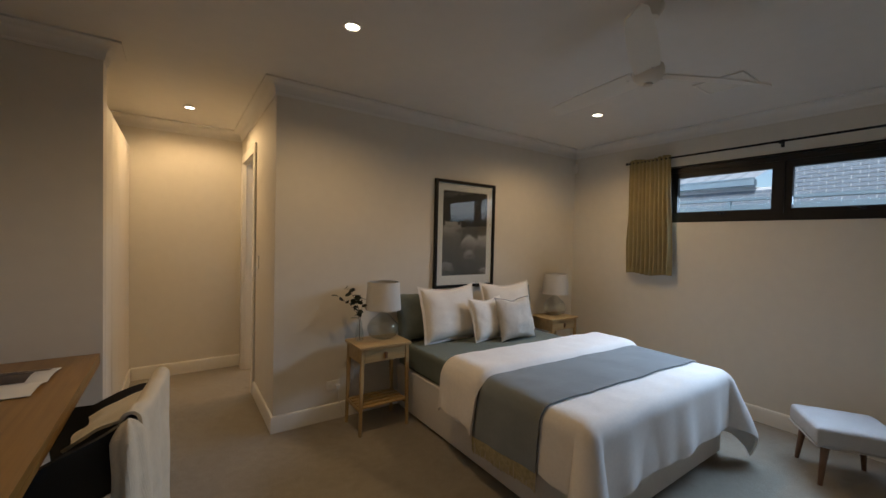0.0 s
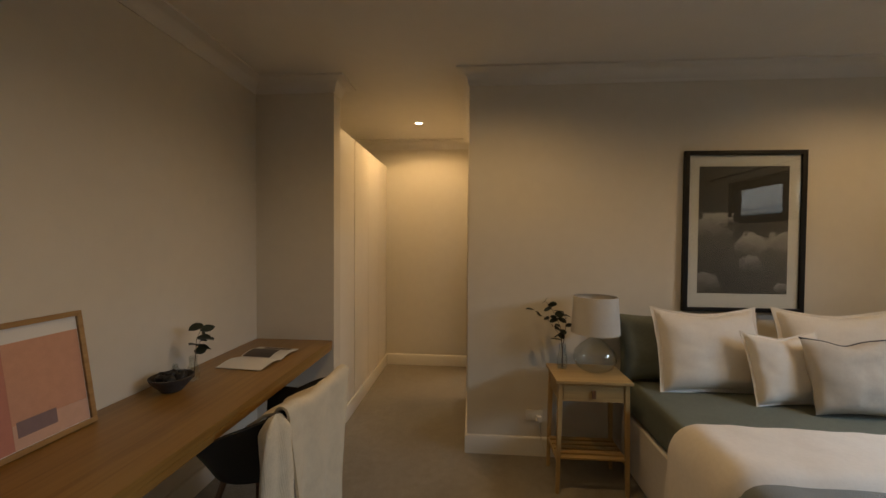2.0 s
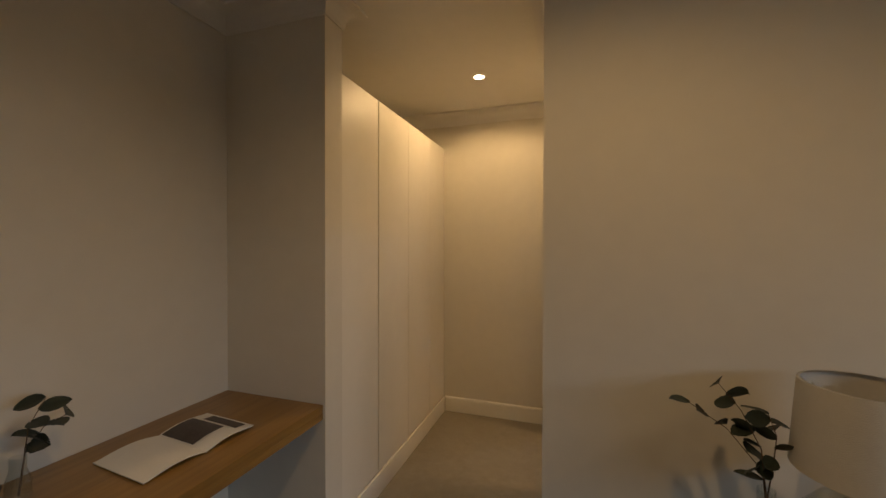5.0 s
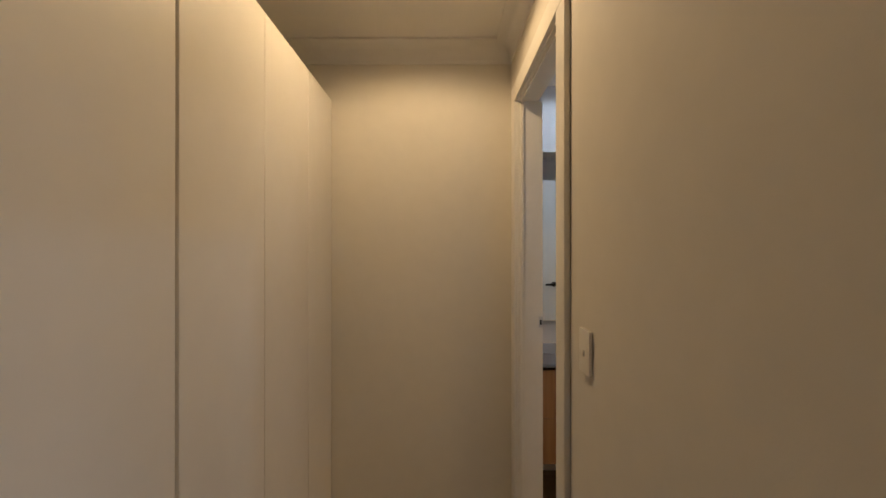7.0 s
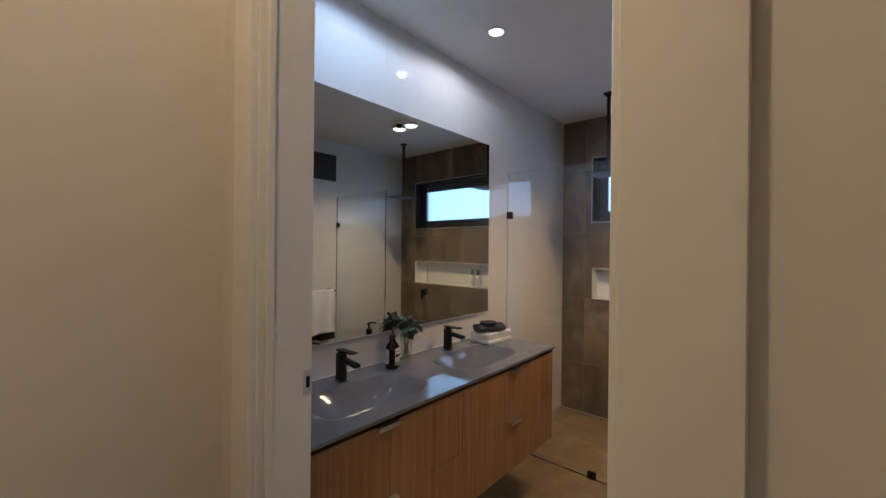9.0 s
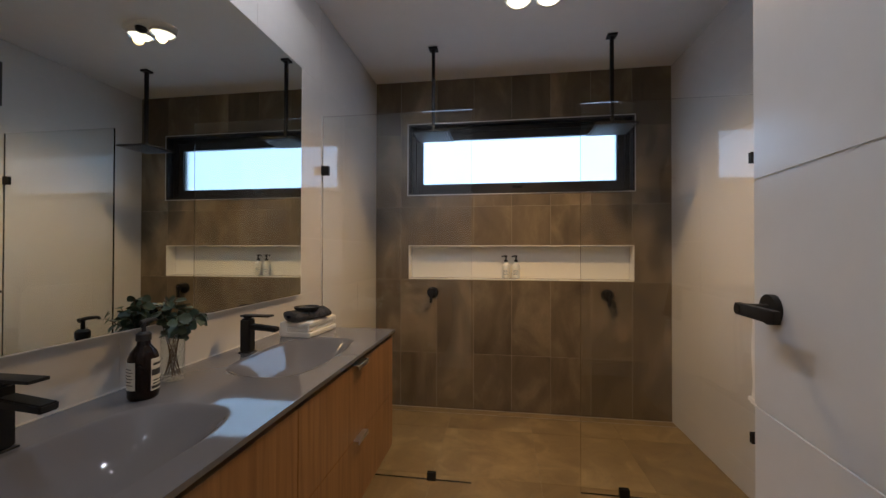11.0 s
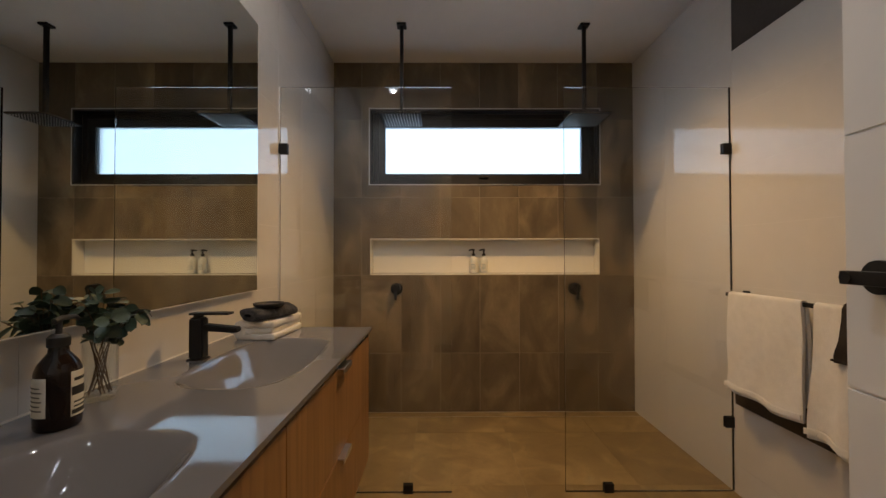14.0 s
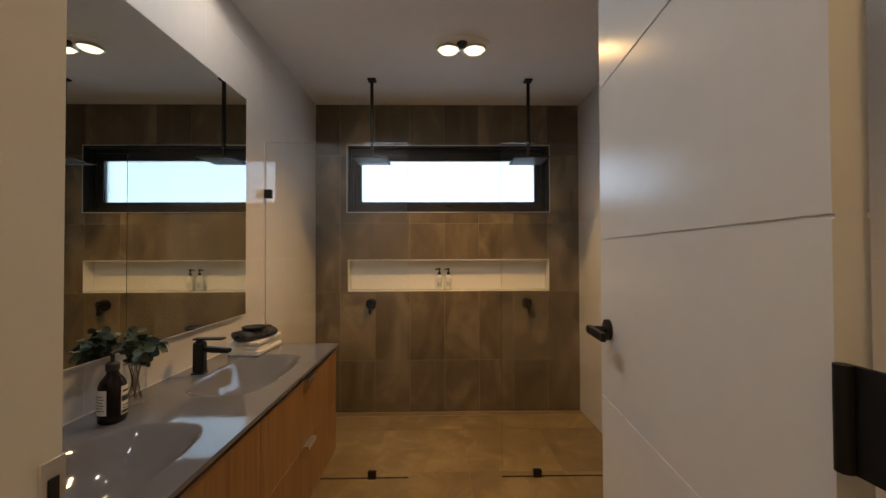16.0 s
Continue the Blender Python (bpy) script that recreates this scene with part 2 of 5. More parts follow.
BLACK_SHELL = mat("black_moulded_plastic", (0.012, 0.012, 0.013), 0.5, var=0.1, scale=12)
OTT = mat("pale_grey_wool", (0.50, 0.49, 0.48), 0.92, var=0.06, scale=14, bump=0.5, bump_scale=260)
LEAF = mat("dark_leaf", (0.022, 0.032, 0.022), 0.5, var=0.3, scale=18)
EUC = mat("eucalyptus_leaf", (0.030, 0.056, 0.036), 0.5, var=0.3, scale=14, rnd=0.2)
EUC2 = mat("eucalyptus_young_leaf", (0.065, 0.105, 0.072), 0.5, var=0.25, scale=14)
STEM = mat("brown_stem", (0.09, 0.055, 0.03), 0.7, var=0.2, scale=30)
PAPER = mat("coated_paper", (0.78, 0.76, 0.72), 0.35, var=0.02, scale=10)
MATBOARD = mat("picture_mount", (0.75, 0.75, 0.74), 0.8, var=0.015, scale=10)
INK = mat("printed_dark", (0.06, 0.045, 0.04), 0.4, var=0.35, scale=14)
STONE_BOWL = mat("grey_stoneware", (0.055, 0.05, 0.05), 0.75, var=0.3, scale=26, bump=0.5, bump_scale=60)
CLEAR = thin_glass("clear_glass")
SCREEN_GLASS = glass("shower_glass", (0.975, 0.99, 0.985))
FROST = glass("frosted_glass", (0.95, 0.98, 1.0), 0.35)
AMBER = mat("dark_amber_glass", (0.012, 0.006, 0.004), 0.06, spec=0.35)
LABEL = mat("cream_label", (0.72, 0.70, 0.62), 0.6, var=0.03, scale=30)
LABEL_INK = mat("label_black", (0.02, 0.02, 0.02), 0.6)
BOTTLE_W = mat("milky_bottle", (0.70, 0.71, 0.67), 0.3, var=0.03, scale=20)
TOWEL_W = mat("white_terry", (0.84, 0.82, 0.79), 0.95, var=0.06, scale=30, bump=0.75, bump_scale=280, sheen=0.4)
TOWEL_G = mat("charcoal_terry", (0.055, 0.055, 0.062), 0.95, var=0.95, scale=60, bump=1.0, bump_scale=240)
TOWEL_B = mat("dark_brown_terry", (0.03, 0.021, 0.018), 0.95, var=0.2, scale=30, bump=0.8, bump_scale=260)
TOP = mat("grey_glass_top", (0.145, 0.145, 0.158), 0.04, spec=0.55, coat=0.2)
WHITE_TILE = mat("gloss_white_tile", (0.62, 0.60, 0.57), 0.025, var=0.02, scale=2, rnd=0.012, bump=0.004, bump_scale=5)
DARK_TILE = mat("dark_feature_tile", (0.040, 0.031, 0.026), 0.42, var=0.15, scale=6, bump=0.1)
STONE_WALL = stone_tile("taupe_wall_tile", ((0.074, 0.058, 0.038), (0.146, 0.110, 0.066), (0.300, 0.232, 0.142)), 0.36)
STONE_FLOOR = stone_tile("taupe_floor_tile", ((0.155, 0.108, 0.050), (0.245, 0.172, 0.080), (0.42, 0.305, 0.15)), 0.38)
GROUT = mat("grout", (0.33, 0.28, 0.21), 0.9, var=0.08, scale=30)
GROUT_W = mat("white_grout", (0.64, 0.62, 0.59), 0.8, var=0.05, scale=30)
NICHE_WHITE = mat("niche_white_tile", (0.76, 0.74, 0.68), 0.14, var=0.015, scale=3)
BRICK = mat("cream_brick", (0.24, 0.28, 0.33), 0.9, var=0.2, scale=14, bump=0.4, bump_scale=70)
MORTAR = mat("pale_mortar", (0.74, 0.74, 0.74), 0.95, var=0.08, scale=20)
ROOF = mat("pale_roof_sheet", (0.50, 0.53, 0.56), 0.5, var=0.06, scale=4)
GUTTER = mat("grey_blue_gutter", (0.22, 0.30, 0.36), 0.45, var=0.06, scale=6)
GROUND = mat("gravel_ground", (0.24, 0.22, 0.19), 0.95, var=0.2, scale=8, bump=0.6, bump_scale=60)
GLOW_WARM = glow("downlight_lens", (1.0, 0.86, 0.62), 14)
GLOW_COOL = glow("cool_downlight_lens", (0.95, 0.97, 1.0), 14)
GLOW_HEAT = glow("heat_bulb_face", (1.0, 0.82, 0.52), 4)
SKYGLOW = glow("bright_overcast_distance", (0.62, 0.79, 1.0), 3.3)
MIRROR = mat("silvered_mirror", (0.72, 0.76, 0.74), 0.0, 1.0)


def cloud_print():
    """A black and white photograph of billowing clouds under a dark sky."""
    m = bpy.data.materials.new("cloud_photograph")
    m.use_nodes = True
    t = m.node_tree
    b = t.nodes["Principled BSDF"]
    b.inputs["Roughness"].default_value = 0.6

    def node(kind, *links, **values):
        n = t.nodes.new(kind)
        for k, v in values.items():
            if k == "operation":
                n.operation = v
        for k, src in enumerate(links):
            if isinstance(src, (int, float, tuple)):
                n.inputs[k].default_value = src
            elif src is not None:
                t.links.new(src, n.inputs[k])
        return n.outputs[0]
    co = t.nodes.new("ShaderNodeTexCoord").outputs["Object"]

    def noise(scale, detail):
        n = t.nodes.new("ShaderNodeTexNoise")
        n.inputs["Scale"].default_value, n.inputs["Detail"].default_value = scale, detail
        t.links.new(co, n.inputs["Vector"])
        return n
    warp = node("ShaderNodeVectorMath", noise(17, 7).outputs["Color"], (0.5, 0.5, 0.5), operation="SUBTRACT")
    warp = node("ShaderNodeVectorMath", warp, (0.12, 0.0, 0.12), operation="MULTIPLY")
    at = node("ShaderNodeVectorMath", co, warp, operation="ADD")
    at = node("ShaderNodeVectorMath", at, (1.0, 0.0, 1.0), operation="MULTIPLY")
    sep = t.nodes.new("ShaderNodeSeparateXYZ")
    t.links.new(at, sep.inputs[0])
    z = sep.outputs["Z"]
    tone = node("ShaderNodeMapRange", z, -0.40, 0.42, 0.050, 0.034)
    tone = node("ShaderNodeMath", tone, node("ShaderNodeMapRange", noise(4, 3).outputs["Fac"], 0.3, 0.7, 0.8, 1.25), operation="MULTIPLY")
    for cx, cz, r, lit in ((0.241, -0.115, 0.120, 0.40), (-0.187, 0.010, 0.130, 0.42), (-0.085, 0.062, 0.050, 0.40), (-0.15, -0.22, 0.200, 0.10), (0.051, -0.110, 0.108, 0.44), (0.16, -0.31, 0.190, 0.10), (0.057, -0.225, 0.078, 0.34), (-0.236, -0.360, 0.090, 0.28), (0.252, -0.390, 0.055, 0.34)):
        d = node("ShaderNodeVectorMath", at, (cx, 0.0, cz), operation="SUBTRACT")
        ln = t.nodes.new("ShaderNodeVectorMath")
        ln.operation = "LENGTH"
        t.links.new(d, ln.inputs[0])
        edge = node("ShaderNodeMapRange", ln.outputs["Value"], r, r * 0.90, 0.0, 1.0)
        shade = node("ShaderNodeMapRange", z, cz - 0.55 * r, cz + 0.95 * r, 0.045, lit)
        gap = node("ShaderNodeMath", shade, tone, operation="SUBTRACT")
        gap = node("ShaderNodeMath", gap, edge, operation="MULTIPLY")
        tone = node("ShaderNodeMath", tone, gap, operation="ADD")
    grey = t.nodes.new("ShaderNodeCombineColor")
    for k in range(3):
        t.links.new(tone, grey.inputs[k])
    t.links.new(grey.outputs[0], b.inputs["Base Color"])
    return m


CLOUDS = cloud_print()


# ---- building helpers ----
def box(bm, lo, hi):
    (x0, y0, z0), (x1, y1, z1) = lo, hi
    vs = [bm.verts.new(p) for p in ((x0, y0, z0), (x1, y0, z0), (x1, y1, z0), (x0, y1, z0), (x0, y0, z1), (x1, y0, z1), (x1, y1, z1), (x0, y1, z1))]
    for f in ((0, 3, 2, 1), (4, 5, 6, 7), (0, 1, 5, 4), (1, 2, 6, 5), (2, 3, 7, 6), (3, 0, 4, 7)):
        bm.faces.new([vs[i] for i in f])
    return vs


def boxes(*pairs, bevel=0.0, seg=2):
    bm = bmesh.new()
    for lo, hi in pairs:
        box(bm, lo, hi)
    if bevel:
        bmesh.ops.bevel(bm, geom=bm.edges[:], offset=bevel, segments=seg, affect="EDGES", profile=0.7)
    return bm


def lathe(profile, n=28, at=(0, 0, 0), bm=None):
    """A turned shape from (radius, height) pairs round z."""
    bm = bm or bmesh.new()
    rings = []
    for r, z in profile:
        if r < 1e-5:
            rings.append([bm.verts.new((at[0], at[1], at[2] + z))])
        else:
            rings.append([bm.verts.new((at[0] + r * math.cos(a), at[1] + r * math.sin(a), at[2] + z)) for a in (2 * math.pi * k / n for k in range(n))])
    for a, b in zip(rings, rings[1:]):
        for k in range(n):
            q = [a[k % len(a)], a[(k + 1) % len(a)], b[(k + 1) % len(b)], b[k % len(b)]]
            q = [p for i, p in enumerate(q) if p not in q[:i]]
            if len(q) > 2:
                bm.faces.new(q)
    return bm


def tube(points, r0, r1=None, n=10, bm=None):
    """A round bar along points, tapering from r0 to r1."""
    bm = bm or bmesh.new()
    r1 = r0 if r1 is None else r1
    pts = [Vector(p) for p in points]
    rings = []
    for i, p in enumerate(pts):
        d = (pts[min(i + 1, len(pts) - 1)] - pts[max(i - 1, 0)]).normalized()
        s = d.cross(Vector((0, 0, 1)) if abs(d.z) < 0.9 else Vector((1, 0, 0))).normalized()
        u = s.cross(d)
        r = r0 + (r1 - r0) * i / (len(pts) - 1)
        rings.append([bm.verts.new(p + (s * math.cos(a) + u * math.sin(a)) * r) for a in (2 * math.pi * k / n for k in range(n))])
    for a, b in zip(rings, rings[1:]):
        for k in range(n):
            bm.faces.new((a[k], a[(k + 1) % n], b[(k + 1) % n], b[k]))
    bm.faces.new(rings[0][::-1])
    bm.faces.new(rings[-1])
    return bm


def sheet(fn, nu, nv, thick=0.0, bm=None):
    """A cloth or shell from fn(u, v) on the unit square, closed with a thickness."""
    bm = bm or bmesh.new()
    g = [[bm.verts.new(fn(i / nu, j / nv)) for j in range(nv + 1)] for i in range(nu + 1)]
    for i in range(nu):
        for j in range(nv):
            bm.faces.new((g[i][j], g[i + 1][j], g[i + 1][j + 1], g[i][j + 1]))
    if thick:
        bm.normal_update()
        h = [[bm.verts.new(p.co - p.normal * thick) for p in row] for row in g]
        for i in range(nu):
            for j in range(nv):
                bm.faces.new((h[i][j], h[i][j + 1], h[i + 1][j + 1], h[i + 1][j]))
        rim = [(i, 0) for i in range(nu)] + [(nu, j) for j in range(nv)] + [(i, nv) for i in range(nu, 0, -1)] + [(0, j) for j in range(nv, 0, -1)]
        for (a, c), (d, e) in zip(rim, rim[1:] + rim[:1]):
            bm.faces.new((g[a][c], h[a][c], h[d][e], g[d][e]))
    return bm


def mesh_of(name, bm, material, smooth=True):
    me = bpy.data.meshes.new(name)
    bmesh.ops.recalc_face_normals(bm, faces=bm.faces[:])
    bm.to_mesh(me)
    bm.free()
    me.materials.append(material)
    if smooth:
        for p in me.polygons:
            p.use_smooth = True
        me.set_sharp_from_angle(angle=radians(38))
    return me


def thing(name, at, label, category, rz=0.0, group="", rx=0.0, ry=0.0):
    ob = new(name)
    ob.empty_display_size = 0.05
    ob.matrix_world = pose(*at, rx, ry, rz)
    return tagged(ob, label, category, group)


def part(name, bm, material, parent, label="", smooth=True):
    ob = new(name, mesh_of(name, bm, material, smooth))
    ob.parent = parent
    return tagged(ob, label)


def solid(name, bm, material, label, category, at=(0, 0, 0), rz=0.0, smooth=True, group="", kind=""):
    """A thing of one mesh."""
    ob = new(name, mesh_of(name, bm, material, smooth))
    ob.matrix_world = pose(*at, 0, 0, rz)
    return tagged(ob, label, category, group, kind)


def setting(name, bm, material, label, smooth=False):
    ob = new(name, mesh_of(name, bm, material, smooth))
    return tagged(ob, label, name.split("_")[0], kind="structure")


def setting_part(name, bm, material, parent, label="", smooth=True):
    return part(name, bm, material, parent, label, smooth)


def wob(x, y, z=0.0, s=1.0):
    return noise.noise(Vector((x * s, y * s, z * s)))


# ---- structure ----
XD, XW, YB, YE, XR, CH = -1.6, 3.6, -4.3, 1.88, -1.015, 2.7
BX0, BX1, BY0, BY1 = 0.10, 3.194, 0.09, 2.412  # the ensuite inside its tiles


def sweep(profile, path, closed=False):
    """A moulding: (offset from the wall, height) pairs carried along a floor-plan line with mitred corners, room on the left."""
    bm = bmesh.new()
    n = len(path)
    rings = []
    for i, p in enumerate(path):
        p = Vector(p)
        a = Vector(path[i - 1]) if i or closed else None
        b = Vector(path[(i + 1) % n]) if i < n - 1 or closed else None
        d1 = (p - a).normalized() if a is not None else (b - p).normalized()
        d2 = (b - p).normalized() if b is not None else d1
        n1, n2 = Vector((-d1.y, d1.x)), Vector((-d2.y, d2.x))
        m = (n1 + n2) / max(1e-6, 1 + n1.dot(n2))
        rings.append([bm.verts.new((p.x + m.x * o, p.y + m.y * o, z)) for o, z in profile])
    k = len(profile)
    for i in range(n if closed else n - 1):
        a, b = rings[i], rings[(i + 1) % n]
        for j in range(k):
            bm.faces.new((a[j], b[j], b[(j + 1) % k], a[(j + 1) % k]))
    if not closed:
        bm.faces.new(rings[0])
        bm.faces.new(rings[-1][::-1])
    return bm


setting("floor_bedroom", boxes(((XD - 0.1, YB - 0.1, -0.1), (XW + 0.1, 0.05, 0.0)), ((XD - 0.1, 0.05, -0.1), (0.09, YE + 0.1, 0.0))), CARPET, "beige cut pile carpet over the bedroom and robe passage")
floor_bath = setting("floor_ensuite", boxes(((0.09, 0.05, -0.1), (3.45, 2.52, -0.0016))), GROUT, "grouted bed of the taupe ensuite floor tiles")
setting("ceiling", boxes(((XD - 0.1, YB - 0.1, CH), (XW + 0.15, 2.52, CH + 0.12))), CEIL, "flat white painted plaster ceiling")
setting("wall_desk", boxes(((XD - 0.1, YB - 0.1, 0), (XD, YE + 0.1, CH))), PAINT, "warm white painted plaster wall behind the desk")
setting("wall_nib", boxes(((XD, 0.06, 0), (-1.0, 0.20, CH))), PAINT, "warm white painted nib wall between desk and wardrobe")
setting("wall_passage_end", boxes(((XD, YE, 0), (0.0, YE + 0.1, CH))), PAINT, "warm white painted wall closing the robe passage")
setting("wall_bed", boxes(((0.0, 0.0, 0), (XW, 0.082, CH))), PAINT, "warm white painted wall behind the bed head")
setting("wall_back", boxes(((XD, YB - 0.1, 0), (XW, YB, CH))), PAINT, "plain painted wall closing the bedroom")
DY0, DY1, DZ = 0.926, 1.690, 2.325
JX = 0.125  # far edge of the latch-side jamb
setting("wall_passage_side", boxes(((0, 0.082, 0), (BX0 - 0.008, DY0, CH)), ((0, DY1, 0), (BX0 - 0.008, 2.42, CH)), ((0, DY0, DZ), (BX0 - 0.008, DY1, CH))), PAINT, "warm white painted wall between robe passage and ensuite")
WY0, WY1, WZ0, WZ1 = -3.02, -1.12, 1.77, 2.335
setting("wall_window", boxes(((XW, YB - 0.1, 0), (XW + 0.15, WY0, CH)), ((XW, WY1, 0), (XW + 0.15, 0.082, CH)), ((XW, WY0, 0), (XW + 0.15, WY1, WZ0)), ((XW, WY0, WZ1), (XW + 0.15, WY1, CH))), PAINT, "warm white painted wall with a high strip window")
SY0, SY1, SZ0, SZ1 = 0.355, 2.130, 1.755, 2.333
NZ0, NZ1, ND = 1.052, 1.333, 0.10
SX = BX1 + 0.008
setting("wall_shower", boxes(((BX1 + 0.0012, 0.082, 0), (3.45, 2.42, NZ0)), ((BX1 + 0.0012, 0.082, NZ0), (3.45, SY0, NZ1)), ((BX1 + 0.0012, SY1, NZ0), (3.45, 2.42, NZ1)), ((SX + ND, SY0, NZ0), (3.45, SY1, NZ1)),
        ((BX1 + 0.0012, 0.082, NZ1), (3.45, 2.42, SZ0)), ((BX1 + 0.0012, 0.082, SZ0), (3.45, SY0, SZ1)), ((BX1 + 0.0012, SY1, SZ0), (3.45, 2.42, SZ1)), ((BX1 + 0.0012, 0.082, SZ1), (3.45, 2.42, CH))), GROUT, "grouted shower wall with a strip window and a recessed niche")
setting("wall_mirror", boxes(((BX0 - 0.11, 2.4127, 0), (3.45, 2.52, CH))), GROUT_W, "grouted ensuite wall behind the vanity and mirror")
setting("wall_towel", boxes(((BX0 - 0.008, 0.082, 0), (SX, 0.0893, CH))), GROUT_W, "grouted ensuite wall behind the towel rail")
setting("wall_ensuite_door", boxes(((BX0 - 0.008, 0.083, 0), (BX0 - 0.004, DY0, CH)), ((BX0 - 0.008, DY1, 0), (BX0 - 0.004, 2.42, CH)), ((BX0 - 0.008, DY0, DZ), (BX0 - 0.004, DY1, CH))), GROUT_W, "grouted ensuite wall round the doorway")

OUTLINE = [(XD, YB), (XW, YB), (XW, 0), (0, 0), (0, YE), (XD, YE), (XD, 0.20), (-1.0, 0.20), (-1.0, 0.06), (XD, 0.06)]
cove = [(0, CH - 0.105), (0.008, CH - 0.105), (0.010, CH - 0.090)]
cove += [(0.012 + 0.068 * (1 - math.cos(a)), CH - 0.088 + 0.074 * math.sin(a)) for a in (radians(15 * k) for k in range(7))]
cove += [(0.094, CH - 0.012), (0.094, CH), (0, CH)]
setting("trim_cornice", sweep(cove, OUTLINE, True), CEIL, "white coved plaster cornice round the bedroom ceiling", True)
skirt = [(0, 0), (0.016, 0), (0.016, 0.112), (0.013, 0.124), (0.008, 0.130), (0, 0.132)]
for run in ([(XD, YB), (XW, YB), (XW, 0), (0, 0), (0, DY0 - 0.078)], [(0, DY1 + 0.078), (0, YE), (XR + 0.018, YE)], [(-1.0, 0.205), (-1.0, 0.06), (XD, 0.06), (XD, YB)]):
    setting("baseboard", sweep(skirt, run), TRIM, "white painted timber skirting board with an eased top", True)

# doorway lining and architraves
door_frame = setting("trim_door_frame", boxes(((-0.004, DY0, 0), (BX0 + 0.004, DY0 + 0.018, DZ - 0.018)), ((-0.004, DY1 - 0.018, 0), (JX, DY1, DZ - 0.018)), ((-0.004, DY0, DZ - 0.018), (BX0 + 0.004, DY1, DZ)), bevel=0.0015, seg=1), TRIM, "white painted timber door jamb of the ensuite")
for x0, x1 in ((-0.020, -0.0005),):
    for lo, hi in (((x0, DY0 - 0.075, 0), (x1, DY0 + 0.012, DZ - 0.0125)), ((x0, DY1 - 0.012, 0), (x1, DY1 + 0.075, DZ - 0.0125)), ((x0, DY0 - 0.075, DZ - 0.012), (x1, DY1 + 0.075, DZ + 0.075))):
        setting_part("architrave", boxes((lo, hi), bevel=0.005), TRIM, door_frame)
for lo, hi in (((0.012, DY0 + 0.018, 0), (0.027, DY0 + 0.029, DZ - 0.03)), ((0.012, DY1 - 0.029, 0), (0.027, DY1 - 0.018, DZ - 0.03)), ((0.012, DY0 + 0.018, DZ - 0.029), (0.027, DY1 - 0.018, DZ - 0.018))):
    setting_part("door_stop", boxes((lo, hi), bevel=0.001, seg=1), TRIM, door_frame)
strike = setting_part("strike_plate", boxes(((JX - 0.022, DY1 - 0.0205, 1.150), (JX + 0.0005, DY1 - 0.0175, 1.206)), bevel=0.001, seg=1), CHROME, door_frame, "satin metal strike plate")
# the plate is solid; a thin black patch paints the shaded latch hole
part("latch_hole_shade", boxes(((JX - 0.016, DY1 - 0.0215, 1.164), (JX - 0.007, DY1 - 0.0203, 1.190))), BLACK, strike, "black patch standing for shade in the latch hole")
for z in (0.24, 1.16, 2.08):
    setting_part("hinge", tube([(BX0 + 0.060, DY0 + 0.026, z), (BX0 + 0.060, DY0 + 0.026, z + 0.105)], 0.008), BLACK, door_frame, "black butt hinge")
    setting_part("hinge_leaf", boxes(((BX0 - 0.040, DY0 + 0.0175, z), (BX0 + 0.056, DY0 + 0.0225, z + 0.105))), BLACK, door_frame, "black hinge leaf")


def build_door():
    w, h, th = 0.698, 2.285, 0.036
    d = thing("door", (BX0 + 0.070, DY0 + 0.024, 0.012), "white enamelled ensuite door with routed horizontal grooves, standing open", "door", rz=-5.0)
    grooves = [0.10, 0.545, 0.972, 1.40, 1.825]
    zs = [0.0] + grooves + [h]
    leaf = boxes(((0.0, -th + 0.003, 0), (w, -0.003, h)))
    for a, b in zip(zs, zs[1:]):
        lo = a + (0.003 if a else 0)
        hi = b - (0.003 if b < h else 0)
        for y0, y1 in ((-0.0032, 0.0), (-th, -th + 0.0032)):
            box(leaf, (0.0, y0, lo), (w, y1, hi))
    part("leaf", leaf, DOOR, d, smooth=False)
    for s, y in ((1, 0.0), (-1, -th)):
        hd = part("lever_handle", tube([(w - 0.062, y, 1.162), (w - 0.062, y + s * 0.010, 1.162)], 0.027, n=28), BLACK, d, "black round rose lever handle")
        part("neck", tube([(w - 0.062, y + s * 0.008, 1.162), (w - 0.062, y + s * 0.058, 1.162)], 0.010), BLACK, hd)
        part("lever", boxes(((w - 0.168, y + s * 0.050 - 0.006, 1.151), (w - 0.050, y + s * 0.050 + 0.006, 1.173)), bevel=0.004), BLACK, hd)
    part("latch_plate", boxes(((w - 0.0005, -th / 2 - 0.012, 1.13), (w + 0.0015, -th / 2 + 0.012, 1.20))), CHROME, d)
    return d


build_door()


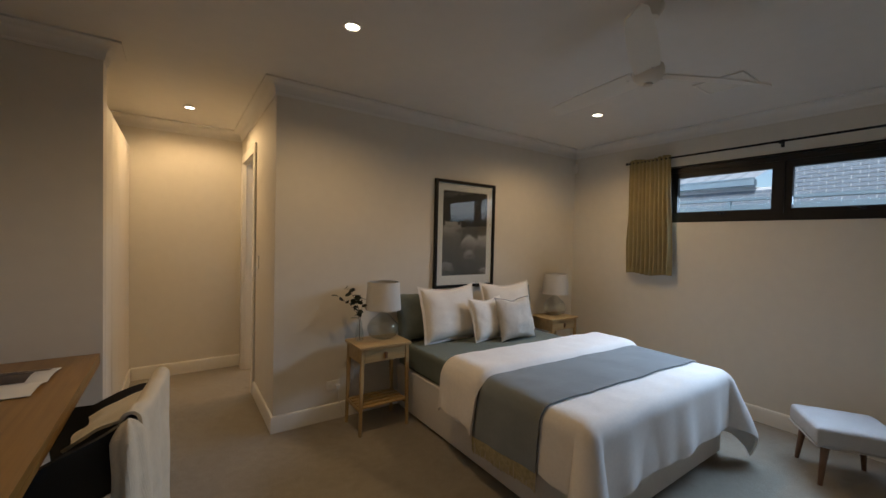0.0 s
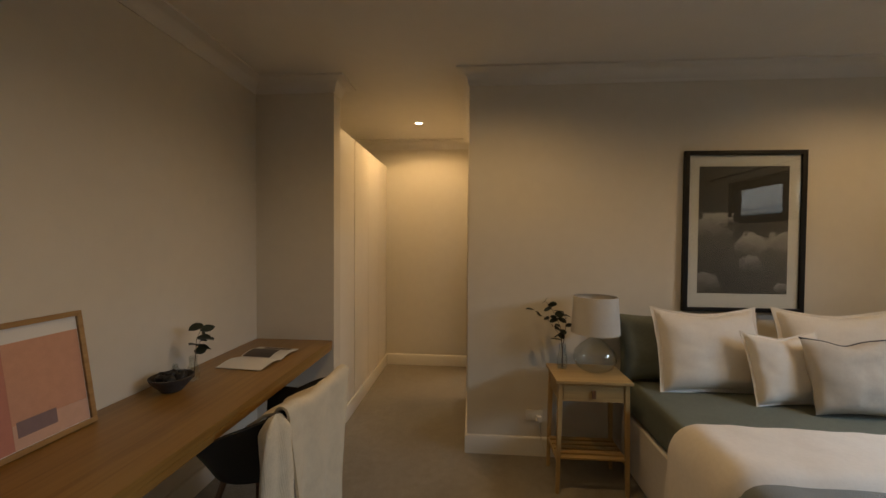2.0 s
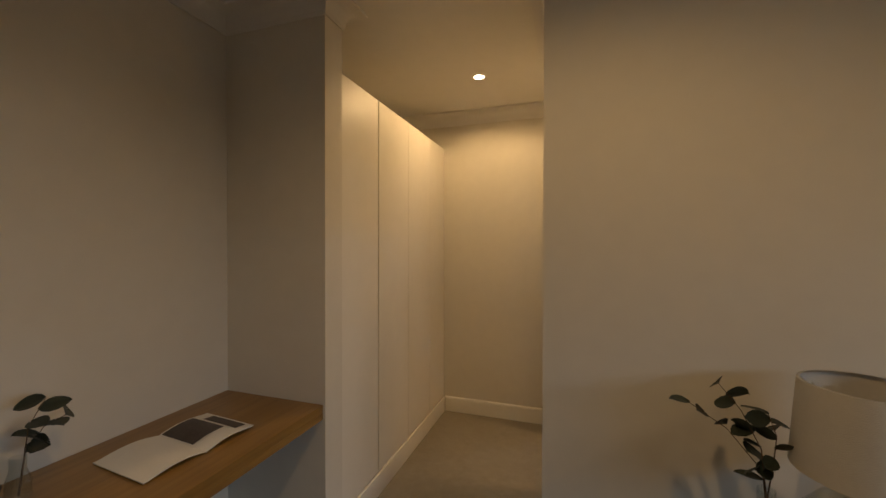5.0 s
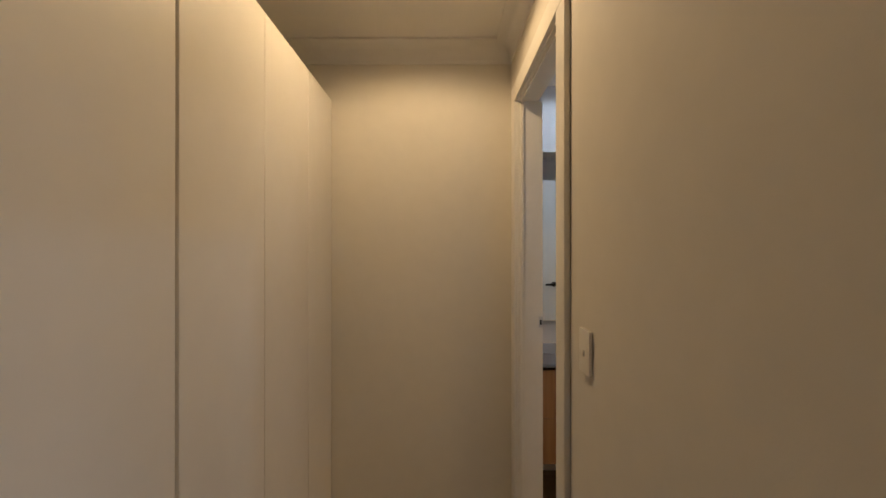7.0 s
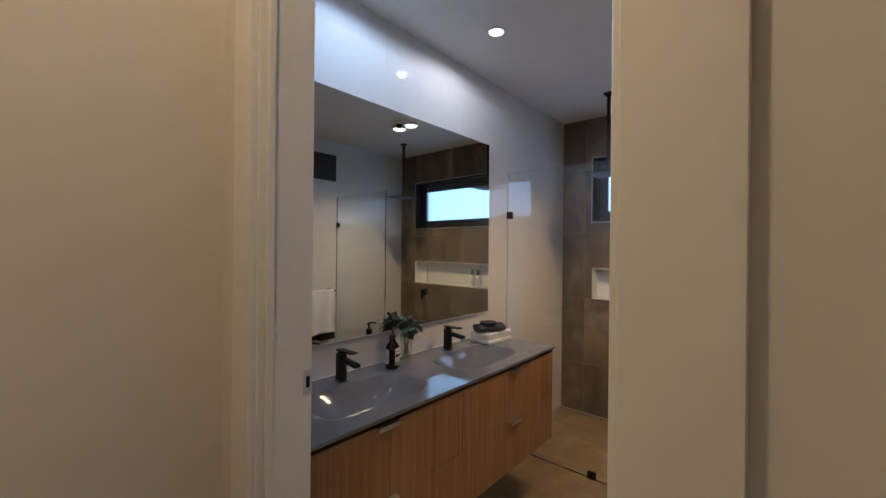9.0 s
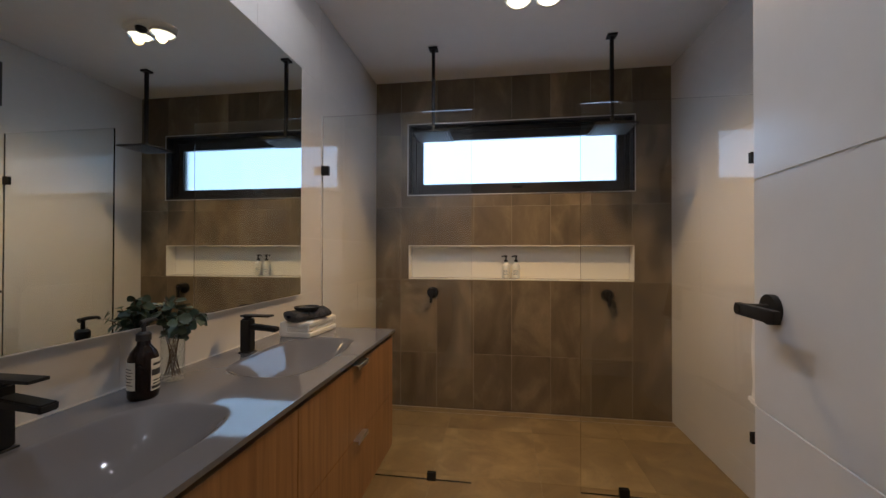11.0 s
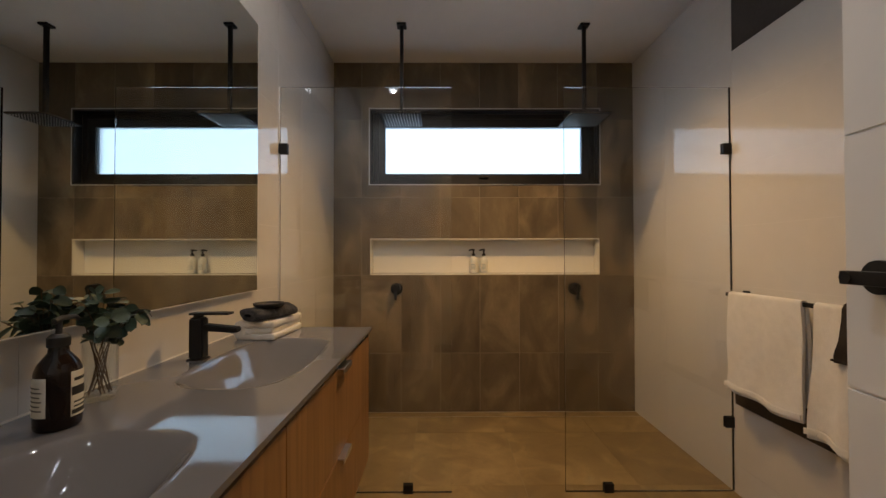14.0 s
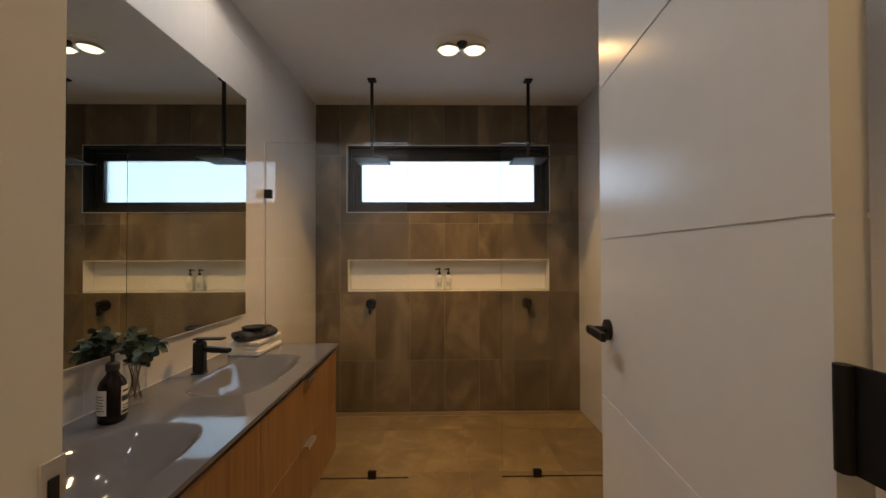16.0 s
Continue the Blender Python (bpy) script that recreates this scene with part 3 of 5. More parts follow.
# ---- windows ----
def window(name, x, y0, y1, z0, z1, depth, lights, pane_mat, label, sash=0.07, rim=0.045):
    w = setting(name, boxes(((x, y0, z0), (x + depth, y0 + rim, z1)), ((x, y1 - rim, z0), (x + depth, y1, z1)), ((x, y0 + rim, z0), (x + depth, y1 - rim, z0 + rim)), ((x, y0 + rim, z1 - rim), (x + depth, y1 - rim, z1)), *[((x, b0, z0 + rim), (x + depth, a1, z1 - rim)) for (a0, b0), (a1, b1) in zip(lights, lights[1:])]), BRONZE, label)
    for a, b in lights:
        s = setting_part("sash", boxes(((x + 0.012, a, z0 + rim), (x + 0.055, a + sash, z1 - rim)), ((x + 0.012, b - sash, z0 + rim), (x + 0.055, b, z1 - rim)), ((x + 0.012, a + sash, z0 + rim), (x + 0.055, b - sash, z0 + rim + sash * 0.85)), ((x + 0.012, a + sash, z1 - rim - sash * 1.15), (x + 0.055, b - sash, z1 - rim))), BRONZE, w, "dark aluminium awning sash", False)
        pane = part("pane", boxes(((x + 0.030, a + sash - 0.006, z0 + rim + sash * 0.85 - 0.006), (x + 0.036, b - sash + 0.006, z1 - rim - sash * 1.15 + 0.006))), pane_mat, s, "window pane", False)
        pane.visible_shadow = False
        mid = (a + b) / 2
        part("winder", boxes(((x - 0.006, mid - 0.035, z0 + rim + 0.010), (x + 0.012, mid + 0.035, z0 + rim + 0.028)), ((x - 0.022, mid - 0.008, z0 + rim + 0.012), (x - 0.004, mid + 0.008, z0 + rim + 0.024)), ((x - 0.022, mid - 0.05, z0 + rim + 0.014), (x - 0.014, mid + 0.008, z0 + rim + 0.022)), bevel=0.003), BLACK, s, "black sash winder")
    return w


window("window_1", XW + 0.03, WY0 + 0.012, WY1 - 0.012, WZ0 + 0.005, WZ1 - 0.012, 0.10, [(WY0 + 0.06, -2.085), (-2.045, WY1 - 0.06)], CLEAR, "dark aluminium two-light strip window above head height", 0.050, 0.05)
setting("trim_window_reveal", boxes(((XW - 0.004, WY0, WZ0 - 0.008), (XW + 0.03, WY1, WZ0 + 0.004)), ((XW - 0.004, WY0, WZ1 - 0.010), (XW + 0.03, WY1, WZ1)), ((XW - 0.004, WY0, WZ0 + 0.004), (XW + 0.03, WY0 + 0.011, WZ1 - 0.010)), ((XW - 0.004, WY1 - 0.011, WZ0 + 0.004), (XW + 0.03, WY1, WZ1 - 0.010))), BRONZE, "dark window surround")
window("window_2", 3.262, SY0 + 0.012, SY1 - 0.012, SZ0 + 0.012, SZ1 - 0.012, 0.10, [(SY0 + 0.05, SY1 - 0.05)], FROST, "dark aluminium frosted awning window in the shower wall", 0.055, 0.036)
setting("trim_shower_window_edge", boxes(((BX1 - 0.002, SY0 - 0.004, SZ0), (SX + 0.06, SY0 + 0.010, SZ1)), ((BX1 - 0.002, SY1 - 0.010, SZ0), (SX + 0.06, SY1 + 0.004, SZ1)), ((BX1 - 0.002, SY0 - 0.004, SZ0 - 0.004), (SX + 0.06, SY1 + 0.004, SZ0 + 0.010)), ((BX1 - 0.002, SY0 - 0.004, SZ1 - 0.010), (SX + 0.06, SY1 + 0.004, SZ1 + 0.004))), BRONZE, "dark metal tile edge round the shower window")
setting("trim_shower_window_lip", boxes(((BX1 - 0.0045, SY0 - 0.010, SZ0 - 0.010), (BX1 - 0.0022, SY0 - 0.003, SZ1 + 0.010)), ((BX1 - 0.0045, SY1 + 0.003, SZ0 - 0.010), (BX1 - 0.0022, SY1 + 0.010, SZ1 + 0.010)), ((BX1 - 0.0045, SY0 - 0.003, SZ0 - 0.010), (BX1 - 0.0022, SY1 + 0.003, SZ0 - 0.003)), ((BX1 - 0.0045, SY0 - 0.003, SZ1 + 0.003), (BX1 - 0.0022, SY1 + 0.003, SZ1 + 0.010))), CHROME, "slim satin metal tile trim round the shower window")
backdrop = setting("backdrop_sky", boxes(((3.70, SY0 - 0.3, SZ0 - 0.3), (3.71, SY1 + 0.3, SZ1 + 0.3))), SKYGLOW, "pale bright daylight beyond the frosted window")


# ---- robe passage ----
def build_wardrobe():
    w = thing("wardrobe", (XR, 0.205, 0), "built-in cream laminate wardrobe with four flush full-height doors", "wardrobe")
    d, L = 0.58, YE - 0.205 - 0.004
    part("carcass", boxes(((-d, 0, 0.10), (-0.022, L, 2.392))), ROBE, w, smooth=False)
    part("plinth", boxes(((-d, 0, 0), (0.0, L, 0.100)), bevel=0.002, seg=1), TRIM, w, smooth=False)
    part("skirting", boxes(((0.0005, 0.0, 0), (0.016, L - 0.018, 0.130)), bevel=0.004), TRIM, w)
    cuts = [0.0, 0.410, 0.859, 1.300, L]
    for i, (a, b) in enumerate(zip(cuts, cuts[1:])):
        part("door", boxes(((-0.020, a + (0.006 if i == 1 else 0.0015), 0.134), (0.0, b - (0.006 if i == 0 else 0.0015), 2.392)), bevel=0.0015, seg=1), ROBE, w)


build_wardrobe()


def downlight(x, y, lens, label, group):
    d = thing("downlight", (x, y, CH), label, "downlight", group=group)
    part("trim_ring", lathe([(0.036, -0.002), (0.040, -0.008), (0.050, -0.007), (0.054, 0.0), (0.054, 0.004), (0.034, 0.004), (0.036, -0.002)], 36), WHITE_PL, d)
    part("lens", lathe([(0.0, -0.003), (0.036, -0.003), (0.036, 0.002), (0.0, 0.002)], 32), lens, d, "glowing frosted lens")


for lx, ly in BED_LIGHTS + [CORRIDOR_LIGHT]:
    downlight(lx, ly, GLOW_WARM, "round white recessed downlight, lit warm, in the ceiling", "warm downlights")


def build_switch():
    s = thing("light_switch", (-0.001, 0.714, 1.280), "white single-rocker light switch plate beside the door", "light switch")
    part("plate", boxes(((-0.010, -0.037, -0.058), (0.0, 0.037, 0.058)), bevel=0.004), WHITE_PL, s)
    part("rocker", boxes(((-0.0145, -0.007, -0.012), (-0.0105, 0.007, 0.004)), bevel=0.002), WHITE_PL, s)


build_switch()

# ---- bedroom: desk ----
desk = thing("desk", (0, 0, 0), "long honey oak veneer desk fixed along the wall", "desk")
part("worktop", boxes(((XD + 0.001, -4.28, 0.722), (-1.012, 0.058, 0.760)), bevel=0.003), DESK, desk)
part("front_edge", boxes(((-1.034, -4.28, 0.690), (-1.012, 0.058, 0.7215)), bevel=0.002), DESK, desk, "thick veneer front edge")
part("wall_batten", boxes(((XD + 0.001, -4.28, 0.680), (XD + 0.03, 0.058, 0.7215))), DESK, desk)


def build_art():
    L, H = 0.568, 0.46
    a = thing("framed_print", (-1.515, -1.564, 0.762), "oak framed pink abstract print leaning on the desk", "framed print", ry=-8.5)
    f = 0.020
    part("frame", boxes(((-0.012, -L / 2, 0), (0.012, L / 2, f)), ((-0.012, -L / 2, H - f), (0.012, L / 2, H)), ((-0.012, -L / 2, f), (0.012, -L / 2 + f, H - f)), ((-0.012, L / 2 - f, f), (0.012, L / 2, H - f)), bevel=0.002), FRAME_OAK, a)
    part("paper", boxes(((-0.006, -L / 2 + f, f), (0.002, L / 2 - f, H - f))), MATBOARD, a, "white paper", False)
    pinks = mat("pink_ink", (0.52, 0.22, 0.17), 0.7, var=0.05, scale=30), mat("peach_ink", (0.60, 0.33, 0.23), 0.7, var=0.05, scale=30), mat("blush_ink", (0.62, 0.40, 0.31), 0.7, var=0.05, scale=30), mat("mauve_ink", (0.24, 0.17, 0.18), 0.7, var=0.06, scale=30)
    for m, y0, y1, z0, z1 in ((pinks[0], -0.150, 0.005, 0.022, 0.375), (pinks[1], 0.0055, 0.262, 0.105, 0.388), (pinks[2], 0.0055, 0.262, 0.022, 0.1045)):
        part("colour_field", boxes(((0.002, y0, z0), (0.0028, y1, z1))), m, a, smooth=False)
    part("colour_field", boxes(((0.0028, 0.018, 0.060), (0.0034, 0.146, 0.115))), pinks[3], a, smooth=False)


build_art()


def leaf_mesh(bm, at, direction, length, width, curl=0.2, roll=0.0):
    """A rounded leaf blade with a raised midrib fold."""
    d = Vector(direction).normalized()
    s = d.cross(Vector((0, 0, 1)))
    s = s.normalized() if s.length > 0.05 else Vector((1, 0, 0))
    s = Matrix.Rotation(roll, 3, d) @ s
    u = s.cross(d)
    at = Vector(at)
    ks = (0.0, 0.12, 0.32, 0.55, 0.78, 0.93, 1.0)
    ws = (0.04, 0.30, 0.48, 0.50, 0.38, 0.19, 0.02)
    rows = []
    for k, w in zip(ks, ws):
        c = at + d * length * k - u * curl * length * k * k
        rows.append([bm.verts.new(c + s * side * width * w + u * abs(side) * width * 0.10) for side in (-1, -0.5, 0, 0.5, 1)])
    for a, b in zip(rows, rows[1:]):
        for q in range(4):
            bm.faces.new((a[q], a[q + 1], b[q + 1], b[q]))


def sprig(vase, stems, leaf_mat, size, seed, density=7, spread=0.5):
    """Bent stems with round leaves along their upper half."""
    rng = random.Random(seed)
    for pts in stems:
        part("stem", tube(pts, 0.0022, 0.0010, 6), STEM, vase)
    k = 0
    for pts in stems:
        ps = [Vector(p) for p in pts]
        for j in range(density):
            f = 0.42 + 0.58 * j / max(1, density - 1)
            i = min(int(f * (len(ps) - 1)), len(ps) - 2)
            p = ps[i].lerp(ps[i + 1], f * (len(ps) - 1) - i)
            a = rng.uniform(0, 2 * math.pi)
            bm = bmesh.new()
            leaf_mesh(bm, p, (math.cos(a), math.sin(a), rng.uniform(-0.2, 0.6)), size * rng.uniform(0.7, 1.2), size * rng.uniform(0.65, 0.95), roll=rng.uniform(-1.3, 1.3))
            part("leaf", bm, leaf_mat, vase)
            k += 1


def bud_vase(at, r, h, label):
    v = thing("bud_vase", at, label, "vase")
    part("vessel", lathe([(0, 0.003), (r * 0.9, 0.003), (r, 0.012), (r, h * 0.45), (r * 0.62, h * 0.72), (r * 0.66, h), (r * 0.60, h), (r * 0.56, h * 0.73), (r * 0.92, h * 0.45), (r * 0.92, 0.014), (0, 0.010)], 24), CLEAR, v, "clear glass vessel")
    return v


v = bud_vase((-1.445, -0.813, 0.760), 0.030, 0.13, "small clear glass vase with a dark leafy sprig on the desk")
sprig(v, [[(0, 0, 0.015), (0.005, 0.01, 0.11), (0.0, 0.025, 0.21), (0.012, 0.060, 0.285)], [(0.005, 0, 0.015), (0.0, 0.016, 0.13), (-0.01, 0.065, 0.190), (-0.006, 0.115, 0.205)]], LEAF, 0.066, 3, 5)


def build_bowl():
    b = thing("stoneware_bowl", (-1.455, -0.948, 0.760), "rough dark stoneware bowl holding black stones on the desk", "bowl")
    part("dish", lathe([(0, 0.0), (0.045, 0.0), (0.055, 0.012), (0.085, 0.045), (0.098, 0.072), (0.092, 0.074), (0.078, 0.048), (0.048, 0.018), (0, 0.014)], 28), STONE_BOWL, b)
    rng = random.Random(5)
    for k in range(7):
        a = k * 2 * math.pi / 6
        r = 0.046 if k < 6 else 0
        bm = bmesh.new()
        bmesh.ops.create_icosphere(bm, subdivisions=2, radius=0.026)
        for p in bm.verts:
            p.co *= 1 + 0.3 * wob(p.co.x * 40, p.co.y * 40, k * 3.1)
            p.co.z *= 0.75
            p.co += Vector((r * math.cos(a), r * math.sin(a), 0.062 + rng.uniform(0, 0.012) + (0.01 if k == 6 else 0)))
        part("pebble", bm, BLACK_SHELL, b, "black pebble")


build_bowl()
solid("glass_votive", lathe([(0, 0.002), (0.022, 0.002), (0.025, 0.012), (0.024, 0.075), (0.013, 0.088), (0.014, 0.105), (0.011, 0.105), (0.010, 0.088), (0.021, 0.072), (0.022, 0.014), (0, 0.010)], 20), CLEAR, "small clear glass bottle beside the bowl on the desk", "glass bottle", (-1.50, -0.87, 0.760))


def build_magazine():
    m = thing("magazine", (-1.295, -0.428, 0.760), "open magazine with dark photographs on its white pages on the desk", "magazine", rz=85)

    def page(side):
        def f(u, w):
            x = side * u * 0.205
            return (x, (w - 0.5) * 0.285, 0.004 + 0.016 * math.sin(math.pi * min(1, u * 1.05)) * (1 - 0.35 * u) + 0.006 * u * (1 + side))
        return f
    for s in (-1, 1):
        pg = part("page", sheet(page(s), 14, 4, 0.003), PAPER, m, "white coated page")
        fn = page(s)
        for u0, u1, w0, w1 in (((0.05, 0.95, 0.36, 0.96) if s < 0 else (0.05, 0.66, 0.30, 0.96)), ((0.08, 0.62, 0.06, 0.31) if s < 0 else (0.72, 0.95, 0.12, 0.80))):
            part("photograph", sheet(lambda u, w: Vector(fn(u0 + (u1 - u0) * u, w0 + (w1 - w0) * w)) + Vector((0, 0, 0.0022)), 8, 2, 0.0004), INK, pg, "dark printed photograph")


build_magazine()


# ---- desk chair with a knitted throw ----
def build_chair():
    c = thing("desk_chair", (-0.99, -0.947, 0), "black moulded tub chair pulled up to the desk", "chair", rz=80.4)
    # local: the seat opens towards +y (the desk), the back is at -y

    def shell(u, w):
        a = (u - 0.5) * radians(250)
        h = 0.445 + 0.335 * w * (0.66 + 0.34 * max(0.0, math.cos(a)) ** 0.4)
        r = 0.20 + 0.060 * w
        sq = lambda k: math.copysign(abs(k) ** (1 - 0.45 * w), k)
        return (r * sq(math.sin(a)) * (1.06 + 0.19 * w), -r * sq(math.cos(a)) * 1.02, h)
    part("seat", lathe([(0, 0.43), (0.15, 0.432), (0.21, 0.445), (0.215, 0.465), (0.19, 0.468), (0.12, 0.452), (0, 0.448)], 32), BLACK_SHELL, c)
    part("back_shell", sheet(shell, 36, 10, 0.012), BLACK_SHELL, c)
    for sx, sy in ((1, 1), (-1, 1), (1, -1), (-1, -1)):
        part("leg", tube([(sx * 0.10, sy * 0.10, 0.44), (sx * 0.215, sy * 0.205, 0.0)], 0.016, 0.010, 12), LEG_WOOD, c, "dark timber leg")

    return c


build_chair()


def build_throw():
    # hangs over the straight chair back: u runs along the back, w from the seat side over the top and down outside
    t = thing("knitted_throw", (-0.7275, -0.951, 0.0), "cream knit throw draped in folds over the chair back", "throw", rz=-9.6)

    def drape(y0, y1, low_out, low_in, top, half, bulge, seed):
        def f(u, w):
            s = w * 2 - 1
            y = y0 + (y1 - y0) * u
            crown = 0.22
            if abs(s) < crown:
                a = s / crown * math.pi / 2
                x, z = half * math.sin(a), half * math.cos(a)
                k = 0.0
            else:
                k = (abs(s) - crown) / (1 - crown)
                sg = 1 if s > 0 else -1
                x = sg * half + (0.014 * k if sg > 0 else 0.0)
                z = -k * (low_out if s > 0 else low_in)
                x += sg * k ** 0.6 * (0.020 * math.sin(u * 15 + seed + 0.9 * k) + 0.012 * wob(u * 6, k * 3, seed))
                y += 0.018 * wob(u * 3, k * 2.5, seed + 5) * k - (u - 0.35) * 0.13 * k * (1 if s > 0 else 0)
            x += bulge * math.sin(math.pi * u) * (1 if s > 0 else -1) * min(1, abs(s) * 4)
            z += bulge * math.sin(math.pi * u) * (1 - min(1, abs(s) * 2))
            return (x, y, top + z + 0.014 * wob(u * 4, seed) - 0.022 * math.sin(math.pi * u) + 0.018 * u + 0.05 * k * math.sin(u * 5 + seed) * (1 if s > 0 else 0))
        return f
    part("cloth", sheet(drape(-0.240, 0.285, 0.60, 0.33, 0.772, 0.024, 0.0, 1.0), 60, 60, 0.013), KNIT, t)

    def hank(u, w):
        # the bunched end hangs over the rim as a soft gathered roll
        a = u * 2 * math.pi
        dome = min(1.0, (w * 8) ** 0.5)
        r = dome * (1 + 0.20 * math.sin(a * 4 + 1.6 * w) + 0.14 * wob(math.cos(a) * 1.5, math.sin(a) * 1.5, w * 4)) * (0.88 + 0.28 * w)
        return (0.004 + 0.048 * r * math.cos(a) + 0.03 * w, -0.285 + 0.082 * r * math.sin(a) - 0.03 * w, 0.797 - 0.50 * w + 0.03 * math.sin(a + 1) * w)
    part("bunched_end", sheet(hank, 48, 44), KNIT, t)

    def inner(u, w):
        # loose cloth spilling inside the tub
        return (-0.005 - 0.23 * w + 0.012 * math.sin(u * 11) * w, -0.21 + 0.32 * u + 0.03 * w, 0.776 - 0.11 * w ** 1.5 + 0.02 * w * wob(u * 4, w * 3, 2.0))
    part("inner_fold", sheet(inner, 24, 16, 0.012), KNIT, t)


build_throw()


# ---- bedside ----
def nightstand(x, label):
    n = thing("bedside_table", (x, -0.265, 0), label, "bedside table", group="bedside tables")
    w, d, h = 0.445, 0.33, 0.689
    part("tabletop", boxes(((-w / 2, -d / 2, h - 0.020), (w / 2, d / 2, h)), bevel=0.004), OAK, n)
    for sx in (-1, 1):
        for sy in (-1, 1):
            bm = bmesh.new()
            cx, cy = sx * (w / 2 - 0.030), sy * (d / 2 - 0.028)
            vs = box(bm, (cx - 0.015, cy - 0.015, 0), (cx + 0.015, cy + 0.015, h - 0.0205))
            for p in vs[:4]:
                p.co.x = cx + sx * 0.012 + (p.co.x - cx) * 0.7
                p.co.y = cy + sy * 0.006 + (p.co.y - cy) * 0.7
            bmesh.ops.bevel(bm, geom=bm.edges[:], offset=0.003, segments=2, affect="EDGES")
            part("leg", bm, OAK_Z, n)
    for lo, hi in (((-w / 2 + 0.046, d / 2 - 0.038, h - 0.135), (w / 2 - 0.046, d / 2 - 0.020, h - 0.0205)), ((-w / 2 + 0.020, -d / 2 + 0.044, h - 0.135), (-w / 2 + 0.036, d / 2 - 0.044, h - 0.0205)), ((w / 2 - 0.036, -d / 2 + 0.044, h - 0.135), (w / 2 - 0.020, d / 2 - 0.044, h - 0.0205))):
        part("apron", boxes((lo, hi), bevel=0.002), OAK, n)
    dr = part("drawer", boxes(((-w / 2 + 0.047, -d / 2 + 0.018, h - 0.128), (w / 2 - 0.047, -d / 2 + 0.036, h - 0.024)), bevel=0.003), OAK, n)
    part("pull", boxes(((-0.011, -d / 2 + 0.004, h - 0.105), (0.011, -d / 2 + 0.0185, h - 0.058)), bevel=0.004), LEG_WOOD, dr, "leather-brown drawer pull")
    for k in range(5):
        y = -d / 2 + 0.045 + k * 0.055
        part("shelf_slat", boxes(((-w / 2 + 0.020, y - 0.018, 0.205), (w / 2 - 0.020, y + 0.018, 0.217)), bevel=0.002), OAK, n)
    for sx in (-1, 1):
        part("shelf_rail", boxes(((sx * (w / 2 - 0.024) - 0.010, -d / 2 + 0.04, 0.180), (sx * (w / 2 - 0.024) + 0.010, d / 2 - 0.04, 0.2045)), bevel=0.002), OAK, n)


nightstand(0.752, "pale oak bedside table with one drawer and a slatted shelf")
nightstand(2.945, "pale oak bedside table with one drawer beneath the far lamp")


def table_lamp(x, y, label):
    t = thing("table_lamp", (x, y, 0.689), label, "table lamp", group="bedside lamps")
    g = [(0.0, 0.004), (0.072, 0.004), (0.112, 0.030), (0.132, 0.075), (0.125, 0.120), (0.090, 0.165), (0.045, 0.200), (0.026, 0.222), (0.026, 0.236)]
    inner = [(max(0, r - 0.004), z + (0.004 if i < 2 else 0)) for i, (r, z) in enumerate(g)][::-1]
    part("glass_base", lathe(g + inner, 36), CLEAR, t, "clear blown glass globe base")
    part("collar", lathe([(0, 0.228), (0.029, 0.228), (0.029, 0.250), (0.012, 0.256), (0.012, 0.300), (0, 0.300)], 24), CHROME, t)
    r0, r1, z0, z1 = 0.149, 0.133, 0.246, 0.474
    part("shade", lathe([(r0, z0), (r1, z1), (r1 - 0.003, z1), (r0 - 0.003, z0), (r0, z0)], 48), SHADE, t, "white linen drum shade")
    ring = lathe([(r1 - 0.004, z1 - 0.004), (r1 - 0.0035, z1 + 0.001), (r1 - 0.008, z1 + 0.001), (r1 - 0.008, z1 - 0.004), (r1 - 0.004, z1 - 0.004)], 48)
    part("shade_ring", ring, CHROME, t)
    for k in range(3):
        a = k * 2 * math.pi / 3
        part("spider_arm", tube([(0.008 * math.cos(a), 0.008 * math.sin(a), 0.300), ((r1 - 0.01) * math.cos(a), (r1 - 0.01) * math.sin(a), z1 - 0.03)], 0.0022, n=6), CHROME, t)
    part("bulb", lathe([(0, 0.300), (0.014, 0.302), (0.018, 0.325), (0.030, 0.360), (0.026, 0.388), (0, 0.400)], 20), PAPER, t, "unlit white bulb")


table_lamp(0.812, -0.225, "unlit glass globe table lamp with a white drum shade")
table_lamp(3.000, -0.225, "unlit glass globe lamp with white shade near the room corner")
v = bud_vase((0.613, -0.205, 0.689), 0.033, 0.16, "clear glass bud vase holding a dark round-leaved branch")
sprig(v, [[(0.004, 0, 0.012), (0.0, 0.0, 0.12), (-0.010, 0.0, 0.21), (-0.09, 0.01, 0.31), (-0.185, 0.0, 0.375)], [(0, 0.004, 0.012), (0.0, 0.0, 0.14), (-0.014, -0.004, 0.27), (-0.06, 0.0, 0.37), (-0.110, 0.01, 0.435)], [(0.0, 0, 0.012), (0.004, 0.0, 0.15), (0.018, 0.004, 0.24), (0.022, 0.0, 0.31), (0.005, 0.005, 0.365)]], LEAF, 0.056, 11, 7)


